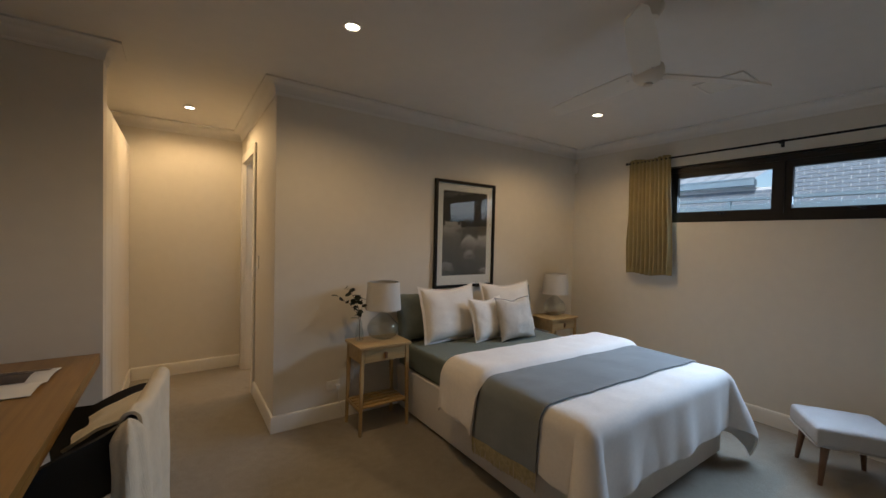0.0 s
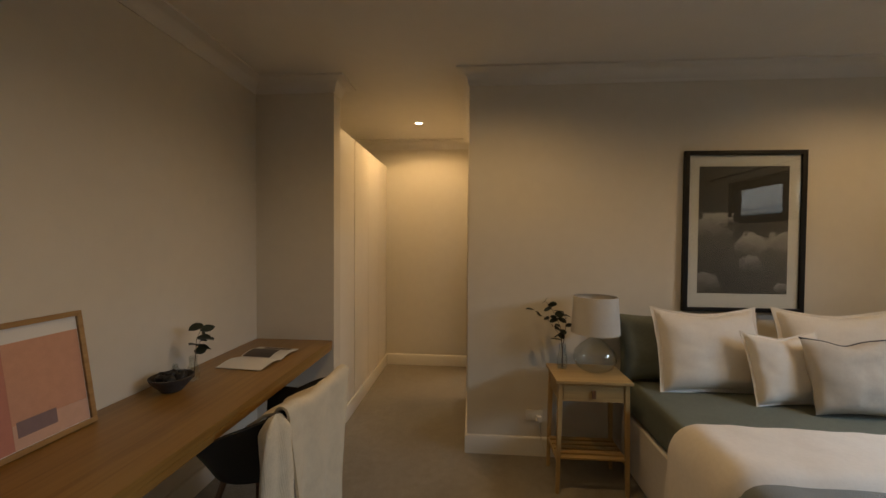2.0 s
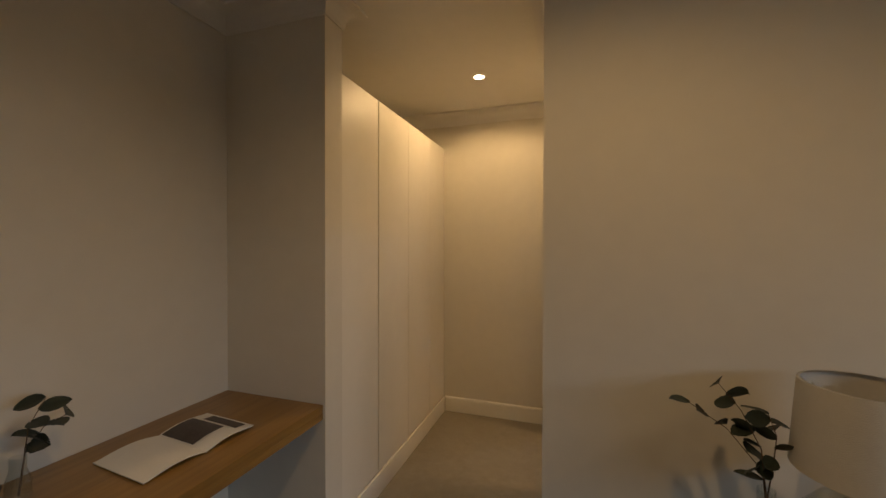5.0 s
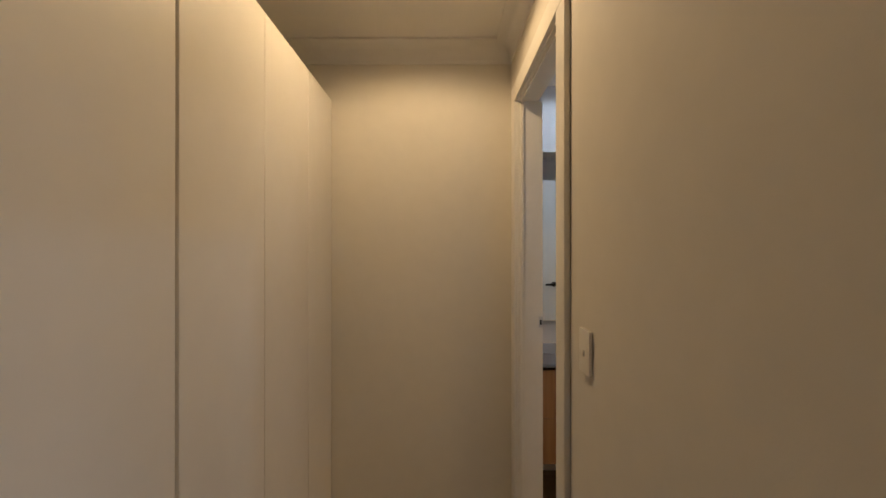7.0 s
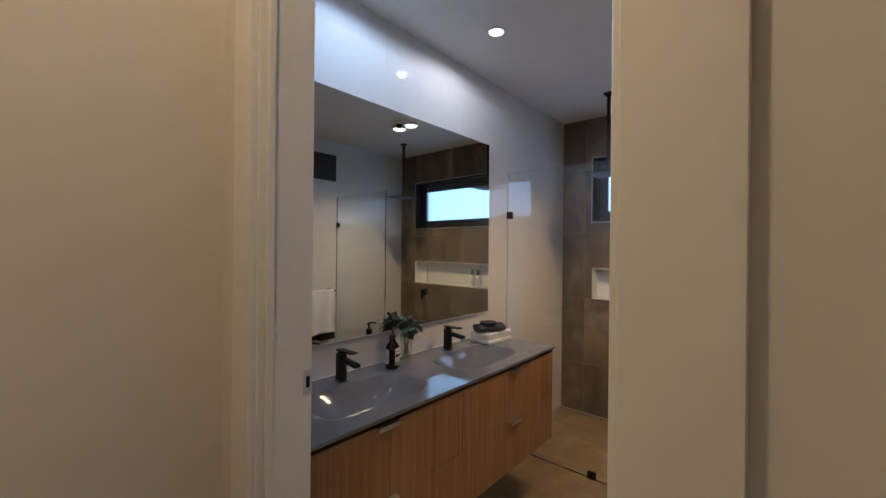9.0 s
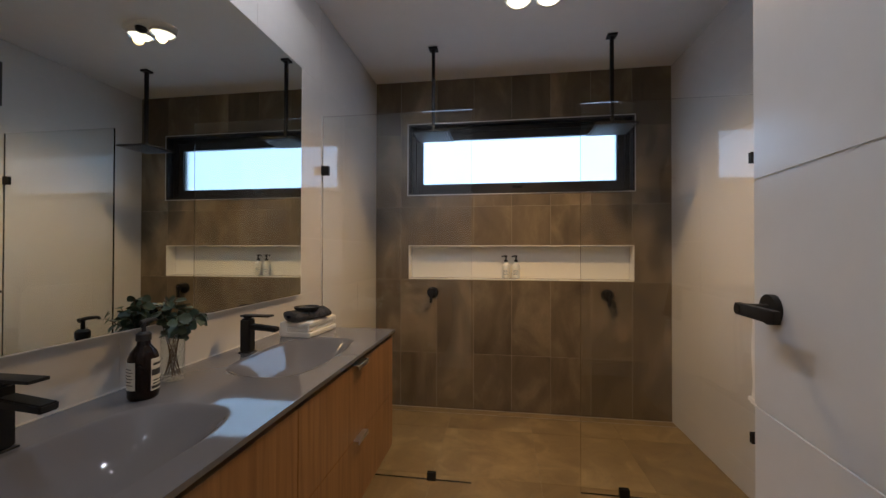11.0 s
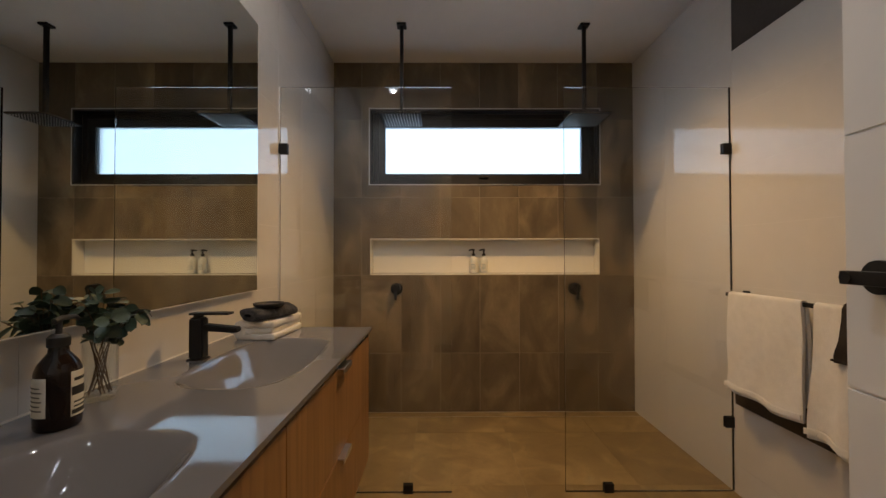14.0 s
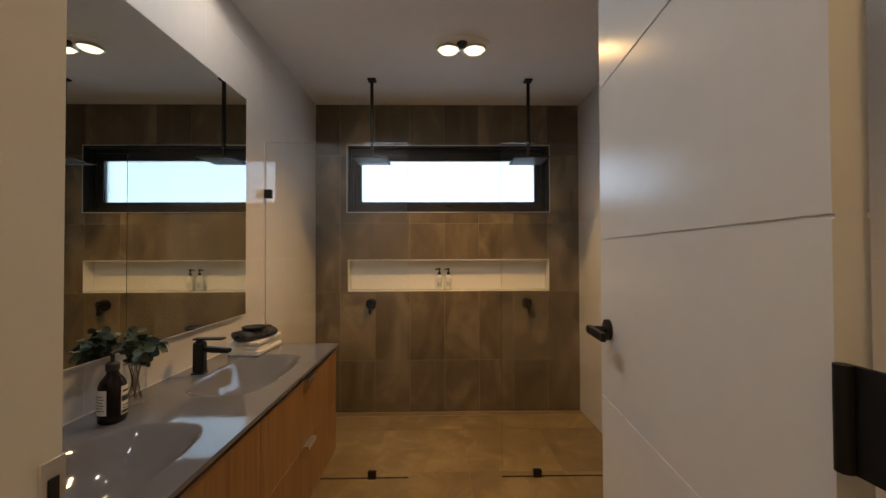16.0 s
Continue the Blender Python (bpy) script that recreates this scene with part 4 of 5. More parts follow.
def power_outlet(x, z, cable):
    o = thing("power_outlet", (x, -0.001, z), "white double power outlet low on the bed wall", "power outlet")
    part("plate", boxes(((-0.058, -0.010, -0.037), (0.058, 0.0, 0.037)), bevel=0.003), WHITE_PL, o)
    for s in (-1, 1):
        part("socket", boxes(((s * 0.028 - 0.014, -0.0115, -0.020), (s * 0.028 + 0.014, -0.0102, 0.008)), bevel=0.0005, seg=1), LABEL, o)
    p = part("plug", boxes(((0.012, -0.050, -0.030), (0.046, -0.012, 0.006)), bevel=0.006), WHITE_PL, o, "white plug")
    if cable:
        part("cable", tube([(0.029, -0.045, -0.03), (0.032, -0.055, -0.10), (0.060, -0.05, -0.19), (0.075, -0.035, -0.255), (0.12, -0.03, -0.20), (0.16, -0.03, 0.05), (0.18, -0.04, 0.32)], 0.0035, n=8), WHITE_PL, p)


power_outlet(0.470, 0.288, True)


# ---- picture over the bed ----
def build_picture():
    W, H, f = 0.765, 1.075, 0.028
    p = thing("framed_photograph", (1.826, -0.002, 1.585), "black framed cloud photograph with white mount over the bed", "framed photograph")
    part("frame", boxes(((-W / 2, -0.032, -H / 2), (-W / 2 + f, 0, H / 2)), ((W / 2 - f, -0.032, -H / 2), (W / 2, 0, H / 2)), ((-W / 2 + f, -0.032, -H / 2), (W / 2 - f, 0, -H / 2 + f)), ((-W / 2 + f, -0.032, H / 2 - f), (W / 2 - f, 0, H / 2)), bevel=0.002), BLACK, p)
    mount = part("mount", boxes(((-W / 2 + f, -0.012, -H / 2 + f), (W / 2 - f, -0.004, H / 2 - f))), MATBOARD, p, "white mount board", False)
    part("photograph", boxes(((-0.284, -0.0135, -0.415), (0.284, -0.0122, 0.435))), CLOUDS, mount, "grey photograph of billowing clouds", False)
    part("glazing", boxes(((-W / 2 + f, -0.022, -H / 2 + f), (W / 2 - f, -0.020, H / 2 - f))), CLEAR, p, "clear glazing", False).visible_shadow = False


build_picture()

# ---- bed ----
BX, BW, BL = 1.875, 1.65, 1.98  # centre line, width, length


def pillow(name, at, w, h, d, tilt, rz, material, label, flange=0.0, dent=0.0, seed=0, piping=False):
    p = thing(name, at, label, "pillow" if name == "pillow" else "cushion", rz=rz, rx=tilt)

    def f(side):
        def g(u, q):
            x, z = u * 2 - 1, q * 2 - 1
            t = max(0.0, (1 - abs(x) ** 2.6)) ** 0.5 * max(0.0, (1 - abs(z) ** 2.6)) ** 0.5
            pinch = 1 - 0.075 * (1 - z * z) * abs(x) ** 3 - 0.0
            pz = 1 - (0.17 if flange and z > 0 else 0.085) * (1 - x * x) * abs(z) ** 3
            wr = 0.012 * wob(x * 2.0, z * 2.0, seed) + 0.003 * wob(x * 5 + z * 2, z * 6, seed + 9)
            dn = dent * math.exp(-(x * x) * 9) * max(0, z) ** 1.5
            return (x * w / 2 * pinch, side * (d / 2 * t + (wr if t > 0.05 else 0)), h / 2 + z * h / 2 * pz - dn * h * 0.5)
        return g
    bm = sheet(f(1), 30, 30)
    sheet(f(-1), 30, 30, bm=bm)
    bmesh.ops.remove_doubles(bm, verts=bm.verts[:], dist=0.002)
    part("case", bm, material, p)
    if flange:
        def fl(side):
            def g(u, q):
                x, z = u * 2 - 1, q * 2 - 1
                k = 1 + flange
                pinch = 1 - 0.06 * (1 - z * z) * abs(x) ** 3
                pz = 1 - (0.16 if z > 0 else 0.07) * (1 - x * x) * abs(z) ** 3
                return (x * w / 2 * pinch * k, 0.006 * wob(x * 4, z * 4, seed), h / 2 + z * h / 2 * pz * k - dent * math.exp(-(x * x) * 9) * max(0, z) ** 1.5 * h * 0.5)
            return g
        part("flange", sheet(fl(1), 30, 30, 0.004), material, p)
    if piping:
        g = f(0)
        edge = [g(k / 24, 1.0) for k in range(25)] + [g(1.0, 1 - k / 24) for k in range(1, 25)]
        part("piping", tube(edge, 0.005, n=8), PIPING, p, "charcoal piped edge")
    return p


def build_bed():
    b = thing("bed", (BX, -0.045, 0), "upholstered double bed base with a sage green fitted mattress", "bed")
    part("base", boxes(((-BW / 2, -BL, 0.020), (BW / 2, 0, 0.385)), bevel=0.02, seg=3), VALANCE, b, "cream fabric bed base")
    for sx in (-1, 1):
        for y in (-0.12, -BL + 0.12):
            part("foot", tube([(sx * (BW / 2 - 0.12), y, 0), (sx * (BW / 2 - 0.12), y, 0.03)], 0.03, n=14), BLACK_SHELL, b)
    bm = boxes(((-BW / 2 + 0.006, -BL + 0.008, 0.387), (BW / 2 - 0.146, -0.004, 0.600)), bevel=0.055, seg=5)
    part("mattress", bm, SAGE, b, "mattress in a sage green fitted sheet")


build_bed()


def cover(x0, x1, y0, y1, top, bend, hang_l, hang_r, hang_f, wrinkle, seed, skew=0.0):
    """Bedding laid over the mattress: flat on top, rounded over the edges, flared at the corners and hanging free."""
    foot = -0.045 - BL

    def over(s):
        # arc length s past the edge -> outward, drop
        if s <= 0:
            return 0.0, 0.0
        q = bend * math.pi / 2
        if s < q:
            a = s / bend
            return bend * math.sin(a), bend * (1 - math.cos(a))
        return bend, bend + (s - q)

    def f(u, v):
        px = x0 - hang_l + (x1 - x0 + hang_l + hang_r) * u
        py = y0 + (y1 - hang_f - y0) * v - skew * (px - x0) / (x1 - x0)
        side = -1 if px < BX else 1
        edge = x0 if side < 0 else x1
        sx, sy = max(0.0, side * (px - edge)), max(0.0, foot - py)
        th = math.atan2(sy, sx) if sx or sy else 0.0
        pinch = math.sin(2 * th)
        out, drop = over(math.hypot(sx, sy))
        fall = min(1.0, drop / 0.3)
        wv = wrinkle * (wob(px * 3.1, py * 3.1, seed) + 0.5 * wob(px * 8, py * 8, seed + 3))
        fold = 0.030 * fall * (0.55 * math.sin(py * 8.5 + 3.0 * wob(py * 2.2, seed)) + 0.9 * wob(py * 5.5, seed, 1.7)) * math.cos(th) ** 2
        fold += 0.026 * fall * (0.5 * math.sin(px * 7.0 + 3.0 * wob(px * 2.2, seed)) + 0.9 * wob(px * 5.0, seed, 4.1)) * math.sin(th) ** 2
        if drop:
            out += 0.02 * fall + max(-0.012, fold * (1 - pinch)) + 0.17 * min(1.0, drop / 0.42) * pinch
        x = px if not sx else edge + side * out * math.cos(th)
        y = py if not sy else foot - out * math.sin(th)
        return (x, y, max(0.012, top - drop + (wv if not drop else wv * 0.3)))
    return f


BL_X, BR_X = BX - BW / 2, BX + BW / 2 - 0.14  # edges of the mattress
duvet_fn = cover(BL_X, BR_X, -0.985, -0.045 - BL, 0.644, 0.065, 0.37, 0.50, 0.40, 0.011, 2.0)
duvet = thing("duvet", (0, 0, 0), "white linen duvet folded back and hanging over the bed sides", "duvet")
part("cover", sheet(duvet_fn, 130, 90, 0.016), LINEN, duvet)
fold_fn = cover(BL_X, BR_X, -0.935, -1.335, 0.696, 0.108, 0.40, 0.44, 0.0, 0.014, 2.0, 0.06)


def rolled_fold(u, v):
    # the doubled duvet rounds down at its head and foot edges
    x, y, z = fold_fn(u, v)
    e = min(1.0, min(v, 1 - v) / 0.16)
    return (x, y, z - 0.042 * (1 - (1 - (1 - e) ** 2) ** 0.5))


part("turned_back_fold", sheet(rolled_fold, 80, 26, 0.018), LINEN, duvet)
throw_fn = cover(BL_X, BR_X, -1.326, -1.815, 0.666, 0.088, 0.41, 0.38, 0.0, 0.011, 2.0, 0.055)
throw = thing("bed_throw", (0, 0, 0), "blue grey woven throw with a cream fringe across the bed", "throw")
part("cloth", sheet(throw_fn, 80, 24, 0.010), SLATE, throw)


def fringe_strand(k, n):
    w = k / n
    p = Vector(throw_fn(0.0, w))
    jit = 0.01 * wob(k * 0.9, 3.0)
    return tube([p + Vector((-0.002, 0, 0.006)), p + Vector((-0.008, jit * 0.6, -0.03)), p + Vector((-0.004, jit, -0.095 - 0.02 * abs(wob(k * 1.7, 8.0))))], 0.0042, 0.002, 5)


for k in range(110):
    part("fringe_strand", fringe_strand(k, 109), FRINGE, throw, "cream yarn fringe" if k == 0 else "")

pillow("pillow", (1.30, -0.145, 0.602), 0.62, 0.44, 0.13, -12, 2, SAGE, "sage green pillow upright at the bed head", seed=1)
pillow("pillow", (2.42, -0.145, 0.602), 0.62, 0.44, 0.13, -12, -2, SAGE, "sage green pillow behind the white ones", seed=2)
pillow("pillow", (1.505, -0.300, 0.604), 0.62, 0.50, 0.18, -16, 3, COTTON, "large white cotton pillow with a flanged edge", 0.075, 0.03, 3)
pillow("pillow", (2.265, -0.275, 0.604), 0.62, 0.50, 0.18, -16, -4, COTTON, "large white cotton pillow leaning on the bed head", 0.075, 0.03, 4)
pillow("cushion", (1.840, -0.46, 0.606), 0.44, 0.40, 0.15, -18, 6, COTTON, "smaller cream cushion between the pillows", 0.05, 0.06, 5)
pillow("cushion", (2.055, -0.590, 0.606), 0.43, 0.40, 0.15, -18, -2, TAUPE, "pale grey cushion with a charcoal piped top", 0.0, 0.12, 6, piping=True)


# ---- ottoman ----
def build_ottoman():
    o = thing("ottoman", (3.07, -2.60, 0), "pale grey upholstered footstool on splayed walnut legs", "ottoman", rz=-58.7)
    bm = boxes(((-0.225, -0.215, 0.262), (0.225, 0.215, 0.385)), bevel=0.045, seg=6)
    for q in bm.verts:
        q.co.z += 0.028 * max(0, 1 - (q.co.x / 0.225) ** 2) * max(0, 1 - (q.co.y / 0.215) ** 2) if q.co.z > 0.32 else 0
    part("seat", bm, OTT, o)
    part("piping", boxes(((-0.227, -0.217, 0.262), (0.227, 0.217, 0.268)), bevel=0.0025), OTT, o)
    for sx in (-1, 1):
        for sy in (-1, 1):
            part("leg", tube([(sx * 0.155, sy * 0.155, 0.275), (sx * 0.182, sy * 0.178, 0.0)], 0.024, 0.013, 14), LEG_WOOD, o, "tapered walnut leg")


build_ottoman()


# ---- curtain, rod, fan, vent, sensor ----
def build_curtain():
    c = thing("curtain", (XW - 0.085, -1.00, 0), "short olive gold pleated curtain gathered beside the window", "curtain")

    def f(u, w):
        amp = 0.026 * (0.55 + 0.45 * w)
        y = 0.225 - 0.45 * u - 0.05 * (w - 0.3) * u + 0.008 * wob(u * 5, w * 2)
        x = amp * math.sin(u * 2 * math.pi * 10.5 + 0.9 * wob(w * 2, 4)) + 0.01 * wob(u * 9, w * 3)
        return (x, y, 2.435 - 1.225 * w + 0.01 * math.sin(u * 9))
    part("cloth", sheet(f, 120, 24, 0.003), CURTAIN, c)
    part("heading", sheet(lambda u, w: Vector(f(u, 0.055 * w)) + Vector((-0.004, 0, 0.006)), 120, 2, 0.003), CURTAIN, c)


build_curtain()


def build_rod():
    r = thing("curtain_rod", (XW - 0.085, 0, 2.415), "thin black curtain rod on brackets above the window", "curtain rod")
    part("bar", tube([(0, -3.45, 0), (0, -0.755, 0)], 0.009, n=14), BLACK, r)
    part("finial", lathe([(0, -0.016), (0.013, -0.010), (0.016, 0), (0.013, 0.010), (0, 0.016)], 18, (0, -0.745, 0)), BLACK, r)
    for y in (-2.07, -0.79, -3.35):
        part("bracket", boxes(((0.006, y - 0.006, -0.016), (0.0845, y + 0.006, -0.004)), ((0.076, y - 0.012, -0.035), (0.0845, y + 0.012, 0.03)), ((-0.012, y - 0.006, -0.016), (0.012, y + 0.006, -0.0095)), bevel=0.0015, seg=1), BLACK, r)


build_rod()


def build_fan():
    f = thing("ceiling_fan", (1.30, -2.13, CH), "white three-blade ceiling fan hanging still on a short rod", "ceiling fan")
    part("canopy", lathe([(0, 0), (0.065, 0), (0.062, -0.02), (0.040, -0.055), (0.016, -0.06), (0, -0.06)], 30), WHITE_PL, f)
    part("downrod", tube([(0, 0, -0.05), (0, 0, -0.285)], 0.0125, n=14), WHITE_PL, f)
    part("motor", lathe([(0, -0.265), (0.040, -0.270), (0.068, -0.290), (0.074, -0.318), (0.066, -0.346), (0.045, -0.366), (0.030, -0.372), (0, -0.374)], 36), WHITE_PL, f)
    part("cap", lathe([(0, -0.371), (0.024, -0.372), (0.022, -0.380), (0, -0.382)], 24), CHROME, f, "small metal cap")
    for a in (84, 204, 330):
        def blade(u, w):
            r = 0.065 + 0.585 * u
            half = 0.055 + 0.012 * math.sin(math.pi * u) - 0.018 * u
            y = (w - 0.5) * 2 * half * (1 if u < 0.93 else max(0.35, 1 - ((u - 0.93) / 0.07) ** 2 * 0.6))
            return Matrix.Rotation(radians(a), 3, "Z") @ Vector((r, y, -0.325 + (w - 0.5) * 0.030 - 0.012 * u))
        bl = part("blade", sheet(blade, 26, 6, 0.007), WHITE_PL, f, "white fan blade")
        m = Matrix.Rotation(radians(a), 3, "Z")
        for yy in (-0.025, 0.025):
            q = m @ Vector((0.092, yy, -0.333))
            part("screw", lathe([(0, -0.004), (0.005, -0.003), (0.005, 0.0), (0, 0.0)], 10, q), CHROME, bl)


build_fan()


def build_vent():
    v = thing("ceiling_vent", (2.60, -1.985, CH), "white rectangular ceiling air vent with angled slats", "ceiling vent", rz=0)
    part("frame", boxes(((-0.135, -0.155, -0.012), (-0.115, 0.155, 0)), ((0.115, -0.155, -0.012), (0.135, 0.155, 0)), ((-0.115, -0.155, -0.012), (0.115, -0.135, 0)), ((-0.115, 0.135, -0.012), (0.115, 0.155, 0)), bevel=0.003), WHITE_PL, v)
    # no duct is cut: a black panel gives the shade behind the slats
    part("backing", boxes(((-0.115, -0.135, -0.002), (0.115, 0.135, 0))), BLACK_SHELL, v, "black panel painting the shade inside the duct", False)
    for k in range(8):
        x = -0.10 + k * 0.0285
        bm = bmesh.new()
        vs = box(bm, (x - 0.0095, -0.135, -0.0075), (x + 0.0095, 0.135, -0.006))
        for p in vs:
            p.co.z -= (p.co.x - x) * 0.40
        part("slat", bm, WHITE_PL, v)


build_vent()


def build_sensor():
    s = thing("alarm_detector", (XW - 0.035, -0.035, 2.47), "small white alarm detector high in the room corner", "detector", rz=45)
    part("case", boxes(((-0.028, -0.018, -0.055), (0.028, 0.018, 0.055)), bevel=0.010, seg=3), WHITE_PL, s)
    part("sensor_lens", boxes(((-0.018, -0.021, -0.028), (0.018, -0.0175, 0.012)), bevel=0.003), PAPER, s)
    part("mount", boxes(((-0.012, 0.017, -0.02), (0.012, 0.034, 0.02))), WHITE_PL, s)


build_sensor()


# ---- ensuite: vanity ----
VX0, VX1, VY, VTOP = BX0 + 0.012, 1.905, 1.900, 0.893
BASINS = [(0.640, 2.122), (1.405, 2.122)]


def build_vanity():
    v = thing("vanity_cabinet", (0, 0, 0), "wall-hung vanity cabinet in warm timber veneer with four drawers", "vanity")
    part("carcass", boxes(((VX0, VY + 0.020, 0.325), (VX1 - 0.012, BY1 - 0.002, 0.772)), bevel=0.001, seg=1), VENEER, v, smooth=False)
    part("end_panel", boxes(((VX1 - 0.0115, VY + 0.001, 0.325), (VX1 + 0.003, BY1 - 0.002, 0.8795)), bevel=0.001, seg=1), VENEER, v, smooth=False)
    mid = (VX0 + VX1 - 0.012) / 2
    for x0, x1 in ((VX0, mid), (mid, VX1 - 0.012)):
        for z0, z1 in ((0.325, 0.5845), (0.5865, 0.860)):
            d = part("drawer", boxes(((x0 + 0.0015, VY, z0), (x1 - 0.0015, VY + 0.019, z1)), bevel=0.001, seg=1), VENEER, v)
            c = (x0 + x1) / 2
            part("edge_pull", boxes(((c - 0.050, VY - 0.020, z1 - 0.003), (c + 0.050, VY + 0.010, z1 + 0.0005)), ((c - 0.050, VY - 0.020, z1 - 0.016), (c + 0.050, VY - 0.0175, z1 - 0.003)), bevel=0.0006, seg=1), CHROME, d, "satin metal edge pull")
    return v


build_vanity()


def build_top():
    nx, ny = 300, 92
    x0, x1, y0, y1 = VX0, VX1 + 0.004, VY - 0.012, BY1 - 0.003

    def depth(x, y):
        t = 0.0
        for cx, cy in BASINS:
            q = (abs((x - cx) / 0.275) ** 3.4 + abs((y - cy) / 0.155) ** 3.4) ** (1 / 3.4)
            if q < 1:
                t = max(t, 0.098 * (1 - q ** 2.8) ** 1.3)
        return t

    def f(u, w):
        x, y = x0 + (x1 - x0) * u, y0 + (y1 - y0) * w
        return (x, y, VTOP - depth(x, y))
    bm = sheet(f, nx, ny)
    rim = [e for e in bm.edges if e.is_boundary]
    low = bmesh.ops.extrude_edge_only(bm, edges=rim)
    for p in low["geom"]:
        if isinstance(p, bmesh.types.BMVert):
            p.co.z -= 0.013
    t = thing("double_washbasin", (0, 0, 0), "glossy grey moulded glass vanity top with two basins", "washbasin")
    part("slab", bm, TOP, t)
    for cx, cy in BASINS:
        part("waste", lathe([(0, 0.004), (0.020, 0.004), (0.024, 0.0), (0.024, -0.004), (0, -0.004)], 24, (cx, cy + 0.02, VTOP - 0.098)), BLACK, t, "black basin waste")
    part("sealant", boxes(((VX0, BY1 - 0.0028, VTOP - 0.002), (VX1, BY1 - 0.0008, VTOP + 0.004))), WHITE_PL, t, "white silicone joint", False)


build_top()


def tap(x):
    t = thing("basin_mixer", (x, 2.322, VTOP), "square matt black basin mixer tap on the vanity", "tap", group="basin taps")
    bm = bmesh.new()
    vs = box(bm, (-0.019, -0.021, 0.003), (0.019, 0.021, 0.128))
    for p in vs[4:]:
        p.co.x *= 0.94
    bmesh.ops.bevel(bm, geom=bm.edges[:], offset=0.005, segments=3, affect="EDGES")
    part("body", bm, BLACK, t)
    bm = bmesh.new()
    vs = box(bm, (-0.0165, -0.122, 0.088), (0.0165, -0.0212, 0.108))
    for p in vs:
        if p.co.y < -0.1:
            p.co.z -= 0.006 if p.co.z < 0.1 else 0.010
    bmesh.ops.bevel(bm, geom=bm.edges[:], offset=0.003, segments=2, affect="EDGES")
    spout = part("spout", bm, BLACK, t)
    part("aerator", tube([(0, -0.108, 0.085), (0, -0.108, 0.079)], 0.010, n=16), CHROME, spout, "metal aerator")
    part("lever_neck", tube([(0, 0, 0.127), (0, 0, 0.136)], 0.014, n=18), BLACK, t)
    part("lever", boxes(((-0.0175, -0.098, 0.136), (0.0175, 0.020, 0.143)), bevel=0.002), BLACK, t)
    part("base_ring", boxes(((-0.022, -0.024, 0), (0.022, 0.024, 0.004)), bevel=0.001, seg=1), BLACK, t)


tap(0.650)
tap(1.390)

m_ob = thing("wall_mirror", (0, 0, 0), "large frameless wall mirror above the vanity", "mirror")
MX, MY, MZ0, MZ1 = 1.908, BY1 - 0.022, 1.057, 2.228
part("backing", boxes(((BX0 + 0.03, MY + 0.0062, MZ0 + 0.02), (MX - 0.02, BY1 - 0.001, MZ1 - 0.02))), WHITE_PL, m_ob, "hidden backing board", False)
part("silvering", boxes(((BX0 + 0.02, MY, MZ0), (MX, MY + 0.006, MZ1))), MIRROR, m_ob, smooth=False)
part("edge_bead", boxes(((BX0 + 0.02, MY - 0.0005, MZ0 - 0.003), (MX + 0.003, MY + 0.006, MZ0 - 0.0005)), ((MX + 0.0005, MY - 0.0005, MZ0 - 0.0005), (MX + 0.003, MY + 0.006, MZ1))), WHITE_PL, m_ob, "pale polished edge", False)


def soap_bottle():
    s = thing("soap_bottle", (0.932, 2.296, VTOP), "dark amber pump bottle with cream labels on the vanity", "soap bottle", rz=5)
    body = part("bottle", lathe([(0, 0), (0.030, 0), (0.0335, 0.004), (0.0345, 0.010), (0.0345, 0.096), (0.0335, 0.106), (0.029, 0.119), (0.021, 0.130), (0.0155, 0.138), (0.014, 0.150), (0, 0.150)], 40), AMBER, s, "dark amber body")
    part("collar", lathe([(0, 0.149), (0.017, 0.149), (0.017, 0.166), (0.011, 0.172), (0, 0.172)], 24), BLACK_SHELL, s)
    pump = part("pump", tube([(0, 0, 0.170), (0, 0, 0.197)], 0.005, n=12), BLACK_SHELL, s)
    part("nozzle", tube([(-0.010, 0, 0.196), (0.008, 0, 0.200), (0.034, 0, 0.199), (0.042, 0, 0.194)], 0.0058, 0.004, 10), BLACK_SHELL, pump)

    def wrap(a0, a1, z0, z1, r):
        return sheet(lambda u, w: (r * math.cos(radians(a0 + (a1 - a0) * u)), r * math.sin(radians(a0 + (a1 - a0) * u)), z0 + (z1 - z0) * w), 14, 1, 0.0003)
    front = part("label", wrap(-112, -28, 0.022, 0.104, 0.0349), LABEL, body, "cream paper label")
    back = part("label", wrap(118, 192, 0.028, 0.098, 0.0349), LABEL, body, "cream paper label")
    for z0, z1, a0, a1 in ((0.086, 0.092, -104, -44), (0.060, 0.076, -110, -30), (0.046, 0.049, -104, -40), (0.038, 0.041, -104, -48), (0.026, 0.034, -110, -30)):
        part("print_bar", wrap(a0, a1, z0, z1, 0.0354), LABEL_INK, s, "printed black bar")
    for k in range(6):
        part("print_bar", wrap(126, 182 - 6 * (k % 2), 0.040 + k * 0.008, 0.042 + k * 0.008, 0.0354), LABEL_INK, s)


soap_bottle()


